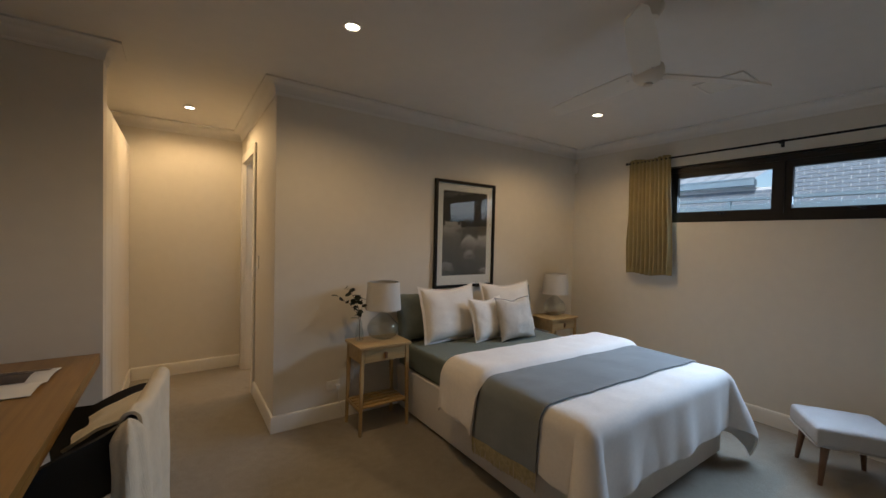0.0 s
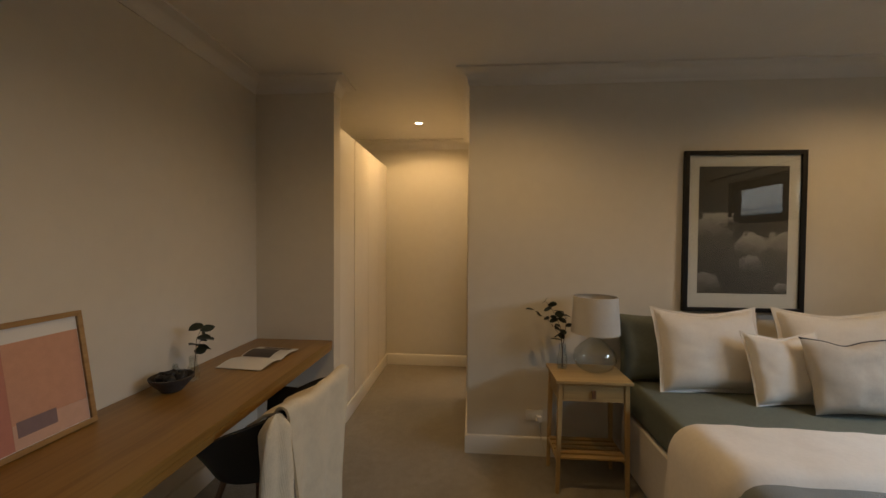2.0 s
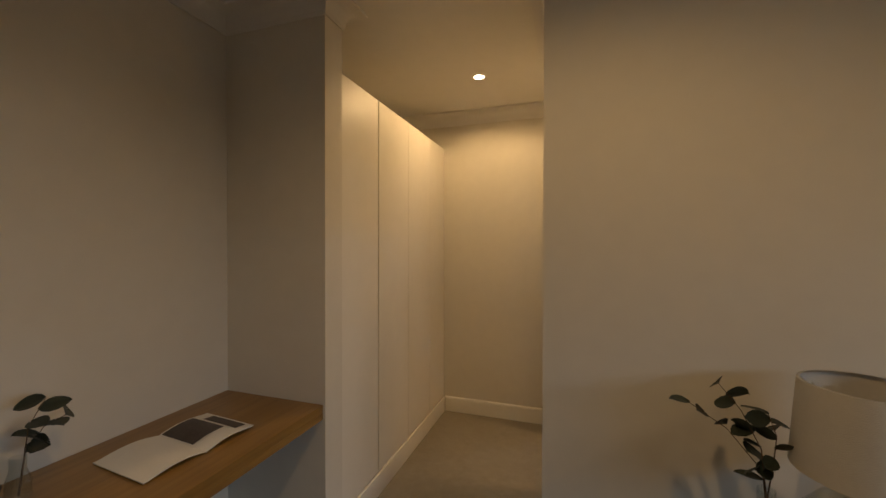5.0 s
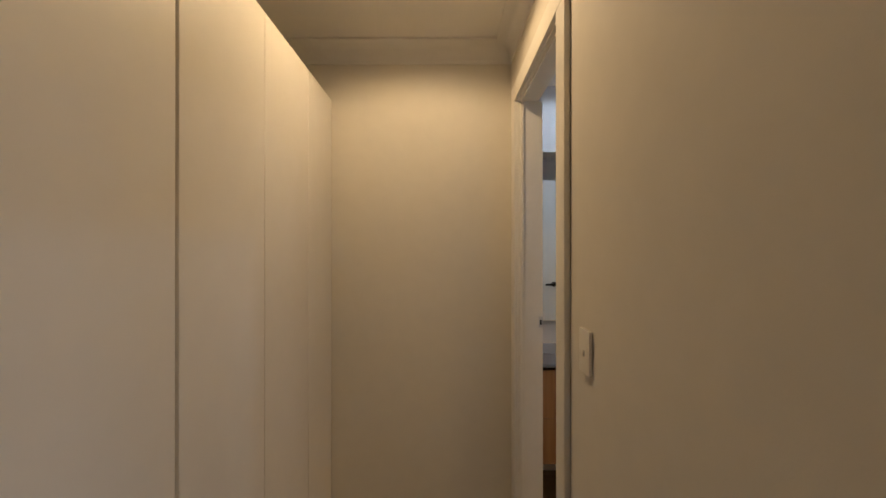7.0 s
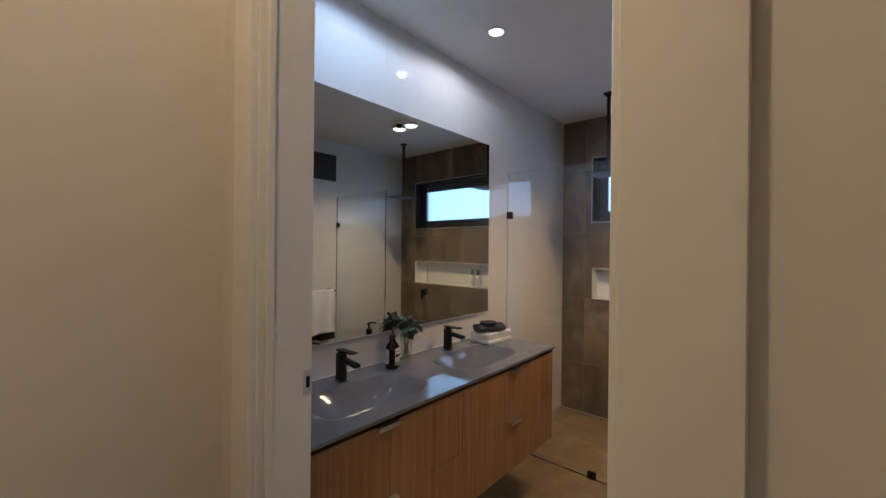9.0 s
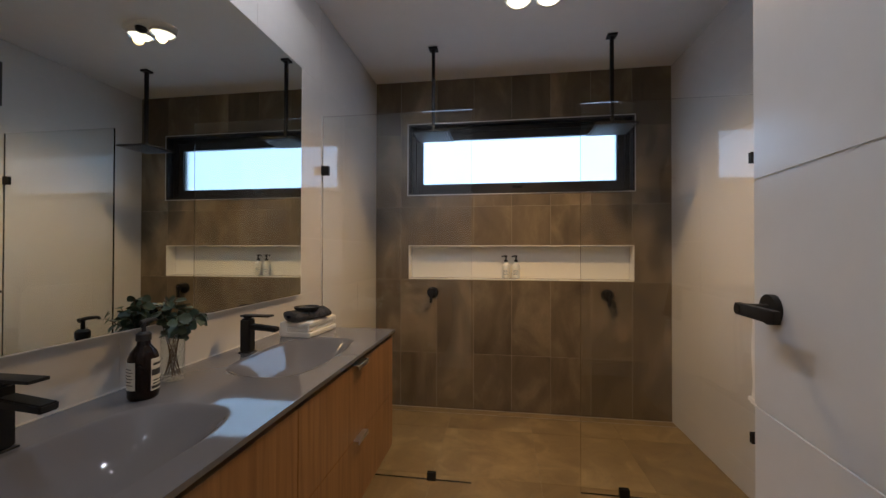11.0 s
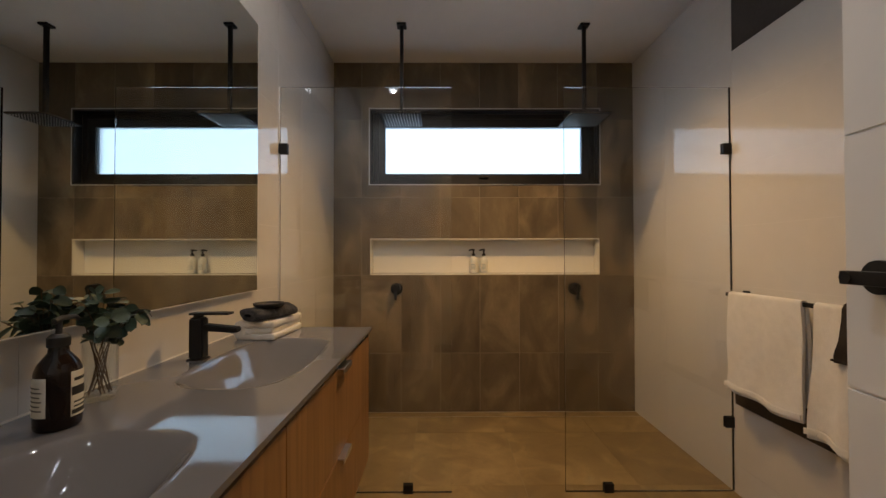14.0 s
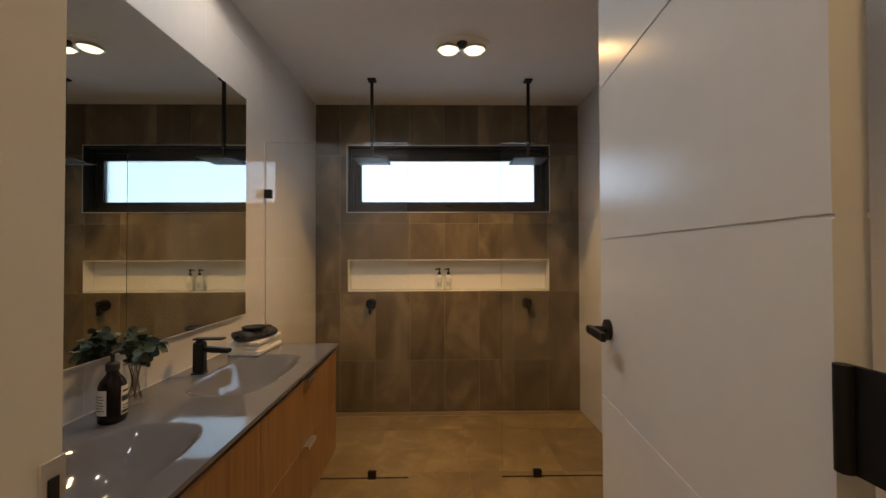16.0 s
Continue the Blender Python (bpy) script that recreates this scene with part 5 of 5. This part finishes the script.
def eucalyptus():
    v = thing("flower_vase", (1.060, 2.330, VTOP), "clear glass tumbler vase with eucalyptus foliage beside the soap", "vase")
    part("vessel", lathe([(0, 0.004), (0.028, 0.004), (0.030, 0.010), (0.032, 0.145), (0.0300, 0.145), (0.028, 0.016), (0, 0.014)], 32), CLEAR, v, "clear glass tumbler")
    rng = random.Random(21)
    for k in range(11):
        a = k * 2.4 + rng.uniform(-0.25, 0.25)
        rr = rng.uniform(0.015, 0.080)
        h = 0.255 - 0.9 * rr + rng.uniform(-0.02, 0.015)
        ex, ey = rr * math.cos(a), min(rr * math.sin(a), 0.025)
        pts = [(0.020 * math.cos(a + 2), 0.020 * math.sin(a + 2), 0.018), (0.016 * math.cos(a), 0.014 * math.sin(a), 0.12), (ex * 0.5, ey * 0.5, 0.12 + (h - 0.12) * 0.6), (ex, ey, h)]
        part("stem", tube(pts, 0.0014, 0.0009, 6), STEM, v)
        ps = [Vector(p) for p in pts]
        for j in range(8):
            f = 0.44 + 0.56 * j / 7
            i = min(int(f * 3), 2)
            p = ps[i].lerp(ps[i + 1], f * 3 - i)
            b = a + (1.3 if j % 2 else -1.3) + rng.uniform(-0.6, 0.6)
            if p.y > 0.008:
                b = -abs(rng.uniform(0.5, 2.5))
            bm = bmesh.new()
            size = rng.uniform(0.022, 0.038)
            leaf_mesh(bm, p, (math.cos(b), math.sin(b), rng.uniform(-0.7, 0.7)), size, size * rng.uniform(0.8, 1.0), 0.25, rng.uniform(-1.2, 1.2))
            part("leaf", bm, EUC if rng.random() < 0.8 else EUC2, v)


eucalyptus()


def folded_towel():
    t = thing("folded_towel", (1.772, 2.272, VTOP), "thick white terry towel folded on the vanity end", "towel", rz=86)

    bm = bmesh.new()
    for lo, hi, bev in (((-0.078, -0.122, 0.0), (0.066, 0.121, 0.0235), 0.010), ((-0.070, -0.119, 0.0225), (0.060, 0.120, 0.0455), 0.010), ((-0.077, -0.121, 0.0445), (0.066, 0.122, 0.069), 0.011), ((0.030, -0.123, 0.0005), (0.080, 0.123, 0.0685), 0.0245)):
        b = boxes((lo, hi), bevel=bev, seg=5)
        me = bpy.data.meshes.new("layer")
        b.to_mesh(me)
        bm.from_mesh(me)
        bpy.data.meshes.remove(me)
        b.free()
    bmesh.ops.subdivide_edges(bm, edges=[e for e in bm.edges if e.calc_length() > 0.03], cuts=7, use_grid_fill=True)
    for p in bm.verts:
        n = wob(p.co.x * 26, p.co.y * 22, p.co.z * 30)
        p.co += Vector((0.002 * n, 0.003 * wob(p.co.y * 30, p.co.x * 40, p.co.z * 60), 0.003 * n * p.co.z / 0.07))
        p.co.z = max(p.co.z, 0.0005)
    part("cloth", bm, TOWEL_W, t)


folded_towel()


def rolled_cloth():
    c = thing("face_cloth", (1.725, 2.252, VTOP + 0.070), "charcoal flecked face cloth rolled up on the white towel", "face cloth", rz=-24)

    def roll(u, w):
        # flattened roll with slack, tucked ends
        a = u * 2 * math.pi
        k = abs(w * 2 - 1)
        end = 1.0 if k < 0.9 else max(0.0, 1 - ((k - 0.9) / 0.1) ** 2) ** 0.5
        r = 1 + 0.05 * math.sin(a * 3 + w * 4) + 0.04 * wob(math.cos(a) * 2, math.sin(a) * 2, w * 5)
        return ((w - 0.5) * 0.205, 0.050 * r * math.cos(a) * (0.35 + 0.65 * end), max(0.0, 0.0235 + 0.0235 * r * math.sin(a) * (0.25 + 0.75 * end)))
    part("cloth", sheet(roll, 48, 40), TOWEL_G, c)
    part("turned_edge", sheet(lambda u, w: Vector(roll(0.02 + 0.26 * u, 0.04 + 0.92 * w)) * 1.0 + Vector((0, 0.002, 0.0035)), 12, 24, 0.004), TOWEL_G, c)
    solid("soap_dish", lathe([(0, 0), (0.046, 0), (0.053, 0.004), (0.057, 0.014), (0.053, 0.0145), (0.046, 0.007), (0, 0.006)], 36), BLACK_SHELL, "round black soap dish on the rolled cloth", "soap dish", (1.712, 2.252, VTOP + 0.117))


rolled_cloth()


# ---- ensuite: shower ----
GX = 2.187


def screen(y0, y1, wall, foot_y, label, seal=BRONZE):
    s = thing("shower_screen", (GX, 0, 0), label, "shower screen", group="shower screens")
    p = part("glass_panel", boxes(((-0.005, y0, 0.006), (0.005, y1, 2.07)), bevel=0.0006, seg=1), SCREEN_GLASS, s, "clear glass panel", False)
    p.visible_shadow = False
    d = 1 if wall > (y0 + y1) / 2 else -1
    for z in (0.352, 1.752):
        a, b = sorted((wall, wall - d * 0.045))
        part("wall_clamp", boxes(((-0.013, a, z - 0.027), (-0.0055, b, z + 0.027)), ((0.0055, a, z - 0.027), (0.013, b, z + 0.027)), bevel=0.002), BLACK, s, "black glass clamp")
    part("floor_clamp", boxes(((-0.014, foot_y - 0.025, 0.0), (-0.0055, foot_y + 0.025, 0.045)), ((0.0055, foot_y - 0.025, 0.0), (0.014, foot_y + 0.025, 0.045)), bevel=0.002), BLACK, s, "black floor clamp")
    part("seal", boxes(((-0.004, y0, 0.0005), (0.004, y1, 0.0058))), BLACK_SHELL, s, "dark bottom seal", False)
    e = [y for y in (y0, y1) if abs(y - wall) < 0.05][0]
    part("wall_seal", boxes(((-0.005, min(e, wall) , 0.006), (0.005, max(e, wall), 2.07))), seal, s, "slim wall seal", False)


screen(1.530, BY1 - 0.006, BY1, 1.752, "frameless clear shower screen fixed beside the vanity", GROUT_W)
screen(BY0 + 0.006, 0.950, BY0, 0.733, "frameless clear shower screen fixed beside the towel rail")


def shower_rose(y):
    s = thing("shower_rose", (2.697, y, CH), "square matt black rain shower on a ceiling dropper", "shower head", group="shower roses")
    part("ceiling_flange", boxes(((-0.030, -0.030, -0.014), (0.030, 0.030, 0)), bevel=0.002), BLACK, s)
    part("dropper", boxes(((-0.011, -0.011, -0.605), (0.011, 0.011, -0.012)), bevel=0.002), BLACK, s)
    part("rose_plate", boxes(((-0.128, -0.128, -0.622), (0.128, 0.128, -0.612)), bevel=0.002), BLACK, s)
    part("joint", boxes(((-0.018, -0.018, -0.6122), (0.018, 0.018, -0.590)), bevel=0.003), BLACK, s)
    bm = bmesh.new()
    for i in range(13):
        for j in range(13):
            x, yy = -0.108 + i * 0.018, -0.108 + j * 0.018
            box(bm, (x - 0.0024, yy - 0.0024, -0.6255), (x + 0.0024, yy + 0.0024, -0.6218))
    part("nozzles", bm, CHROME, s, "grid of grey nozzles", False)


shower_rose(1.836)
shower_rose(0.652)


def mixer(y, k=1.3):
    m = thing("shower_mixer", (BX1, y, 0.945), "matt black shower mixer on the tiled wall", "shower mixer", group="shower mixers")
    part("plate", tube([(-0.0005, 0, 0), (-0.010, 0, 0)], 0.036 * k, n=32), BLACK, m)
    part("body", tube([(-0.006, 0, 0.010), (-0.072, 0, 0.010)], 0.026 * k, 0.024 * k, 24), BLACK, m)
    part("lever", boxes(((-0.088, -0.010, -0.078), (-0.070, 0.010, 0.020)), bevel=0.004), BLACK, m)


mixer(1.925)
mixer(0.556)


def niche_bottle(y, label):
    b = thing("pump_bottle", (BX1 + 0.058, y, NZ0 + 0.012), label, "pump bottle", group="niche bottles")
    body = part("bottle", lathe([(0, 0), (0.029, 0), (0.032, 0.004), (0.032, 0.095), (0.026, 0.113), (0.012, 0.125), (0.012, 0.134), (0, 0.134)], 28), BOTTLE_W, b, "milky white body")
    part("collar", lathe([(0, 0.133), (0.014, 0.133), (0.014, 0.150), (0, 0.152)], 18), BLACK_SHELL, b)
    p = part("pump", tube([(0, 0, 0.150), (0, 0, 0.178)], 0.007, n=10), BLACK_SHELL, b)
    part("nozzle", tube([(0, -0.010, 0.180), (0, 0.012, 0.182), (0, 0.036, 0.176)], 0.0075, 0.0055, 8), BLACK_SHELL, p)
    part("label", sheet(lambda u, w: (0.0325 * math.cos(radians(125 + 110 * u)), 0.0325 * math.sin(radians(125 + 110 * u)), 0.018 + 0.062 * w), 12, 1, 0.0003), LABEL, body, "pale label")
    for k in range(4):
        part("print_bar", sheet(lambda u, w: (0.0331 * math.cos(radians(140 + (70 - 12 * (k % 2)) * u)), 0.0331 * math.sin(radians(140 + (70 - 12 * (k % 2)) * u)), 0.030 + 0.011 * k + 0.004 * w), 8, 1, 0.0003), GUTTER, body, "grey printed bar")


niche_bottle(1.327, "milky pump bottle with a black top in the niche")
niche_bottle(1.246, "milky pump bottle with a pale label in the niche")


# ---- ensuite: towel rail ----
def towel_rail():
    r = thing("towel_rail", (0, 0.152, 1.010), "matt black square towel rail on the white wall", "towel rail")
    part("bar", boxes(((1.150, -0.008, -0.009), (2.135, 0.008, 0.009)), bevel=0.002), BLACK, r)
    for x in (1.20, 2.085):
        part("post", boxes(((x - 0.009, -0.0615, -0.009), (x + 0.009, -0.0085, 0.009)), bevel=0.001, seg=1), BLACK, r)
        part("wall_plate", boxes(((x - 0.020, -0.0615, -0.020), (x + 0.020, -0.056, 0.020)), bevel=0.001, seg=1), BLACK, r)


towel_rail()


def hung_towel(name, x0, x1, zf, zb, over, thick, material, label, seed, skew=0.0):
    def f(u, w):
        x = x0 + (x1 - x0) * u
        s = w * 2 - 1
        r = 0.011 + over
        if abs(s) < 0.10:
            a = s / 0.10 * math.pi / 2
            y, z = r * math.sin(a), r * math.cos(a)
        else:
            sg = 1 if s > 0 else -1
            k = (abs(s) - 0.10) / 0.90
            y = sg * (r + 0.018 * k * (1 if sg > 0 else 0.3)) + (0.018 * wob(u * 4, k * 2, seed) + 0.013 * math.sin(u * 12 + seed * 2 + 1.2 * k)) * k ** 0.7 * (1 if sg > 0 else 0.3)
            z = -k * ((1.010 - zf) if sg > 0 else (1.010 - zb))
            if sg > 0:
                z -= skew * u * k * 0.06
        return (x + 0.012 * wob(s * 3, seed) * abs(s) + (u - 0.5) * 0.03 * abs(s), 0.152 + y, 1.010 + z + 0.004 * math.sin(u * 9 + seed) * abs(s))
    bm = sheet(f, 30, 70, thick)
    t = thing(name, (0, 0, 0), label, "towel")
    part("cloth", bm, material, t)
    for k in range(2):
        part("hem", sheet(lambda u, w: Vector(f(u, 0.965 + 0.02 * w)) + Vector((0, 0.0035 + thick * 0.5 + 0.003 * k, 0)), 30, 2, 0.003), material, t)


hung_towel("bath_towel", 1.725, 2.105, 0.545, 0.60, 0.006, 0.014, TOWEL_W, "thick white terry towel hanging over the rail", 2.0, -0.15)
hung_towel("bath_towel", 1.290, 1.668, 0.505, 0.55, 0.006, 0.014, TOWEL_W, "white terry towel hanging beneath a dark hand towel", 6.0)
hung_towel("hand_towel", 1.350, 1.548, 0.830, 0.84, 0.024, 0.010, TOWEL_B, "small dark brown hand towel laid over the white one", 9.0)

# ---- ensuite: ceiling ----
for lx, ly in BATH_LIGHTS:
    downlight(lx, ly, GLOW_COOL, "round white recessed downlight, lit cool, over the vanity", "cool downlights")


def heat_lamp():
    h = thing("heat_lamp", (*HEAT_AT, CH), "white oval ceiling heater with two lit bulbs and a centre bulb", "heat lamp")
    bm = lathe([(0, -0.030), (0.60, -0.030), (0.92, -0.018), (1.0, -0.004), (1.0, 0), (0, 0)], 48)
    for p in bm.verts:
        p.co.x *= 0.100
        p.co.y *= 0.178
    part("housing", bm, WHITE_PL, h)
    for s in (-1, 1):
        b = part("bulb_ring", lathe([(0.062, -0.030), (0.070, -0.040), (0.074, -0.038), (0.074, -0.022), (0.062, -0.022), (0.062, -0.030)], 32, (0.012, s * 0.082, 0)), CHROME, h)
        part("bulb_face", lathe([(0, -0.052), (0.030, -0.050), (0.052, -0.042), (0.062, -0.030), (0.062, -0.024), (0, -0.024)], 32, (0.012, s * 0.082, 0)), GLOW_HEAT, b, "glowing heat bulb")
    part("centre_bulb", lathe([(0, -0.058), (0.020, -0.055), (0.031, -0.044), (0.033, -0.028), (0, -0.028)], 24, (-0.062, 0, 0)), BRONZE, h, "unlit centre bulb")


heat_lamp()


# ---- outside the bedroom window ----
setting("ground", boxes(((-60, -60, -0.45), (60, 60, -0.30))), GROUND, "bare gravel ground outside")


def neighbour():
    h = thing("neighbour_house", (6.6, 0, -0.30), "pale brick neighbouring house with a grey blue gutter", "house")
    part("wall", boxes(((0.012, -9.0, 0), (0.25, -1.30, 6.0)), ((0.012, -1.30, 0), (0.25, 7.0, 2.73))), MORTAR, h, smooth=False)
    verts, faces = [], []
    rng = random.Random(4)

    def add(y0, y1, z0, z1):
        d = rng.uniform(-0.002, 0.002)
        b = len(verts)
        for x in (d, 0.013):
            verts.extend(((x, y0, z0), (x, y1, z0), (x, y1, z1), (x, y0, z1)))
        for f in ((0, 1, 2, 3), (0, 4, 5, 1), (1, 5, 6, 2), (2, 6, 7, 3), (3, 7, 4, 0)):
            faces.append([b + k for k in f])
    for r in range(35, 109):
        z = r * 0.054
        top = z + 0.044
        off = 0.077 if r % 2 else 0
        y = -5.0 + off
        while y < 2.0:
            if top < 2.72 or y + 0.143 < -1.30:
                add(y, y + 0.143, z, top)
            y += 0.154
    me = bpy.data.meshes.new("brickwork")
    me.from_pydata(verts, [], faces)
    me.materials.append(BRICK)
    ob = new("brickwork", me)
    ob.parent = h
    tagged(ob, "pale face brickwork", kind="stuff")
    part("gutter", boxes(((-0.15, -1.02, 2.75), (-0.04, 7.0, 2.845)), ((-0.16, -1.02, 2.845), (-0.135, 7.0, 2.87)), bevel=0.006), GUTTER, h, "grey blue metal gutter")
    part("soffit", boxes(((-0.04, -1.00, 2.73), (0.25, 7.0, 2.749))), MATBOARD, h, "white eave soffit", False)
    bm = bmesh.new()
    for k in range(34):
        y = -1.00 + k * 0.24
        vs = [bm.verts.new(p) for p in ((-0.08, y, 2.86), (-0.08, y + 0.21, 2.86), (2.4, y + 0.21, 3.71), (2.4, y, 3.71), (-0.08, y + 0.225, 2.895), (2.4, y + 0.225, 3.745), (-0.08, y + 0.24, 2.86), (2.4, y + 0.24, 3.71))]
        bm.faces.new((vs[0], vs[1], vs[2], vs[3]))
        bm.faces.new((vs[1], vs[4], vs[5], vs[2]))
        bm.faces.new((vs[4], vs[6], vs[7], vs[5]))
    part("roof", bm, ROOF, h, "pale ribbed metal roof", False)
    part("downpipe", tube([(-0.05, -1.36, 2.4), (-0.05, -1.36, 6.0)], 0.045, n=14), GUTTER, h, "grey blue downpipe")
    part("downpipe", tube([(-0.05, -1.36, 0.0), (-0.05, -1.36, 2.4)], 0.045, n=14), GUTTER, h)
    return h


neighbour()
f = thing("boundary_fence", (5.0, 0, -0.30), "grey blue metal boundary fence between the houses", "fence")
for k in range(5):
    part("fence_sheet", boxes(((0.0, -6.0 + k * 2.4, 0), (0.035, -6.0 + k * 2.4 + 2.37, 2.34)), bevel=0.004, seg=1), GUTTER, f)
    part("post", boxes(((-0.012, -6.03 + k * 2.4, 0), (0.047, -6.0 + k * 2.4 - 0.001, 2.38)), bevel=0.004, seg=1), GUTTER, f)
part("top_rail", boxes(((-0.01, -6.03, 2.382), (0.045, 6.0, 2.42)), bevel=0.004, seg=1), GUTTER, f)


# ---- tiles ----
def cut(rect, holes):
    """What is left of a rectangle once the holes are taken out, as rectangles."""
    out = [rect]
    for ha, hb, hc, hd in holes:
        nxt = []
        for a, b, c, d in out:
            if hb <= a or ha >= b or hd <= c or hc >= d:
                nxt.append((a, b, c, d))
                continue
            if ha > a:
                nxt.append((a, ha, c, d))
            if hb < b:
                nxt.append((hb, b, c, d))
            m0, m1 = max(a, ha), min(b, hb)
            if hc > c:
                nxt.append((m0, m1, c, hc))
            if hd < d:
                nxt.append((m0, m1, hd, d))
        out = nxt
    return [r for r in out if r[1] - r[0] > 0.004 and r[3] - r[2] > 0.004]


def steps(lo, hi, anchor, size):
    k = math.ceil((lo - anchor) / size - 1e-6)
    v = [lo]
    while anchor + k * size < hi - 0.004:
        if anchor + k * size > lo + 0.004:
            v.append(anchor + k * size)
        k += 1
    return v + [hi]


MADE = {}


def tiles(owner, axis, face, back, us, vs, holes, material, gap=0.0008, special=None):
    """Lays tiles on a plane: axis is its normal, us and vs the joint lines along the other two axes."""
    for a, b in zip(us, us[1:]):
        for c, d in zip(vs, vs[1:]):
            rs = cut((a + gap, b - gap, c + gap, d - gap), holes)
            if not rs:
                continue
            m = material
            if special:
                for (sa, sb, sc, sd) in special:
                    if sa <= (a + b) / 2 <= sb and sc <= (c + d) / 2 <= sd:
                        m = DARK_TILE
            o = (rs[0][0], rs[0][2])
            key = (axis, face, back, m.name, tuple(round(x - o[i // 2], 4) for r in rs for i, x in enumerate(r)))
            if key not in MADE:
                bm = bmesh.new()
                lo, hi = min(face, back), max(face, back)
                for p, q, r, s in rs:
                    p, q, r, s = p - o[0], q - o[0], r - o[1], s - o[1]
                    if axis == "x":
                        box(bm, (lo, p, r), (hi, q, s))
                    elif axis == "y":
                        box(bm, (p, lo, r), (q, hi, s))
                    else:
                        box(bm, (p, r, lo), (q, s, hi))
                MADE[key] = mesh_of("tile", bm, m, False)
            ob = new("tile", MADE[key])
            ob.location = (0, *o) if axis == "x" else (o[0], 0, o[1]) if axis == "y" else (*o, 0)
            ob.parent = owner
            if m is DARK_TILE:
                tagged(ob, "dark brown feature tile")


ob_of = bpy.data.objects
tiles(ob_of["wall_shower"], "x", BX1, SX + 0.001, steps(BY0, BY1, 1.283, 0.304), steps(0.0, CH, 0.449, 0.6), [(SY0, SY1, SZ0, SZ1), (SY0, SY1, NZ0, NZ1)], STONE_WALL, 0.0013)
for lo, hi, nm in (((SX + ND - 0.008, SY0 + 0.008, NZ0 + 0.010), (SX + ND - 0.0005, SY1 - 0.008, NZ1 - 0.010), "niche_back"), ((BX1 + 0.001, SY0 + 0.001, NZ0 + 0.001), (SX + ND - 0.0085, SY1 - 0.001, NZ0 + 0.009), "niche_sill"), ((BX1 + 0.001, SY0 + 0.001, NZ1 - 0.009), (SX + ND - 0.0085, SY1 - 0.001, NZ1 - 0.001), "niche_soffit"), ((BX1 + 0.001, SY0 + 0.001, NZ0 + 0.0095), (SX + ND - 0.0085, SY0 + 0.0075, NZ1 - 0.0095), "niche_side"), ((BX1 + 0.001, SY1 - 0.0075, NZ0 + 0.0095), (SX + ND - 0.0085, SY1 - 0.001, NZ1 - 0.0095), "niche_side")):
    setting_part(nm, boxes((lo, hi)), NICHE_WHITE, ob_of["wall_shower"], "white tiled niche lining", False)
FEATURE = [(1.57, 2.17, 2.25, 2.55), (0.97, 1.57, 1.65, 1.95), (1.57, 2.17, 0.45, 0.75)]
tiles(ob_of["wall_towel"], "y", BY0, 0.0822, steps(BX0, BX1, 2.17, 0.6), steps(0.0, CH, 0.15, 0.3), [], WHITE_TILE, special=FEATURE)
tiles(ob_of["wall_mirror"], "y", BY1, 2.4205, steps(BX0, BX1, 2.17, 0.6), steps(0.0, CH, 0.15, 0.3), [], WHITE_TILE)
tiles(ob_of["wall_ensuite_door"], "x", BX0, BX0 - 0.005, steps(BY0, BY1, 0.38, 0.6), steps(0.0, CH, 0.15, 0.3), [(DY0 - 0.002, DY1 + 0.002, -0.1, DZ + 0.002)], WHITE_TILE)
tiles(floor_bath, "z", 0.0, -0.0105, steps(BX0 - 0.01, BX1, 2.845, 0.6), steps(BY0, BY1, 1.15, 0.604), [(3.098, 3.190, BY0 - 1, BY1 + 1)], STONE_FLOOR)
drain = solid("shower_drain", boxes(((3.101, BY0 + 0.004, -0.0104), (3.104, BY1 - 0.004, 0.0005)), ((3.184, BY0 + 0.004, -0.0104), (3.187, BY1 - 0.004, 0.0005)), ((3.104, BY0 + 0.004, -0.0104), (3.184, BY1 - 0.004, -0.0095))), CHROME, "narrow metal framed strip drain along the shower wall", "drain", smooth=False)
tiles(drain, "z", -0.001, -0.0094, [3.107, 3.181], steps(BY0 + 0.006, BY1 - 0.006, 1.283, 0.304), [], STONE_FLOOR)
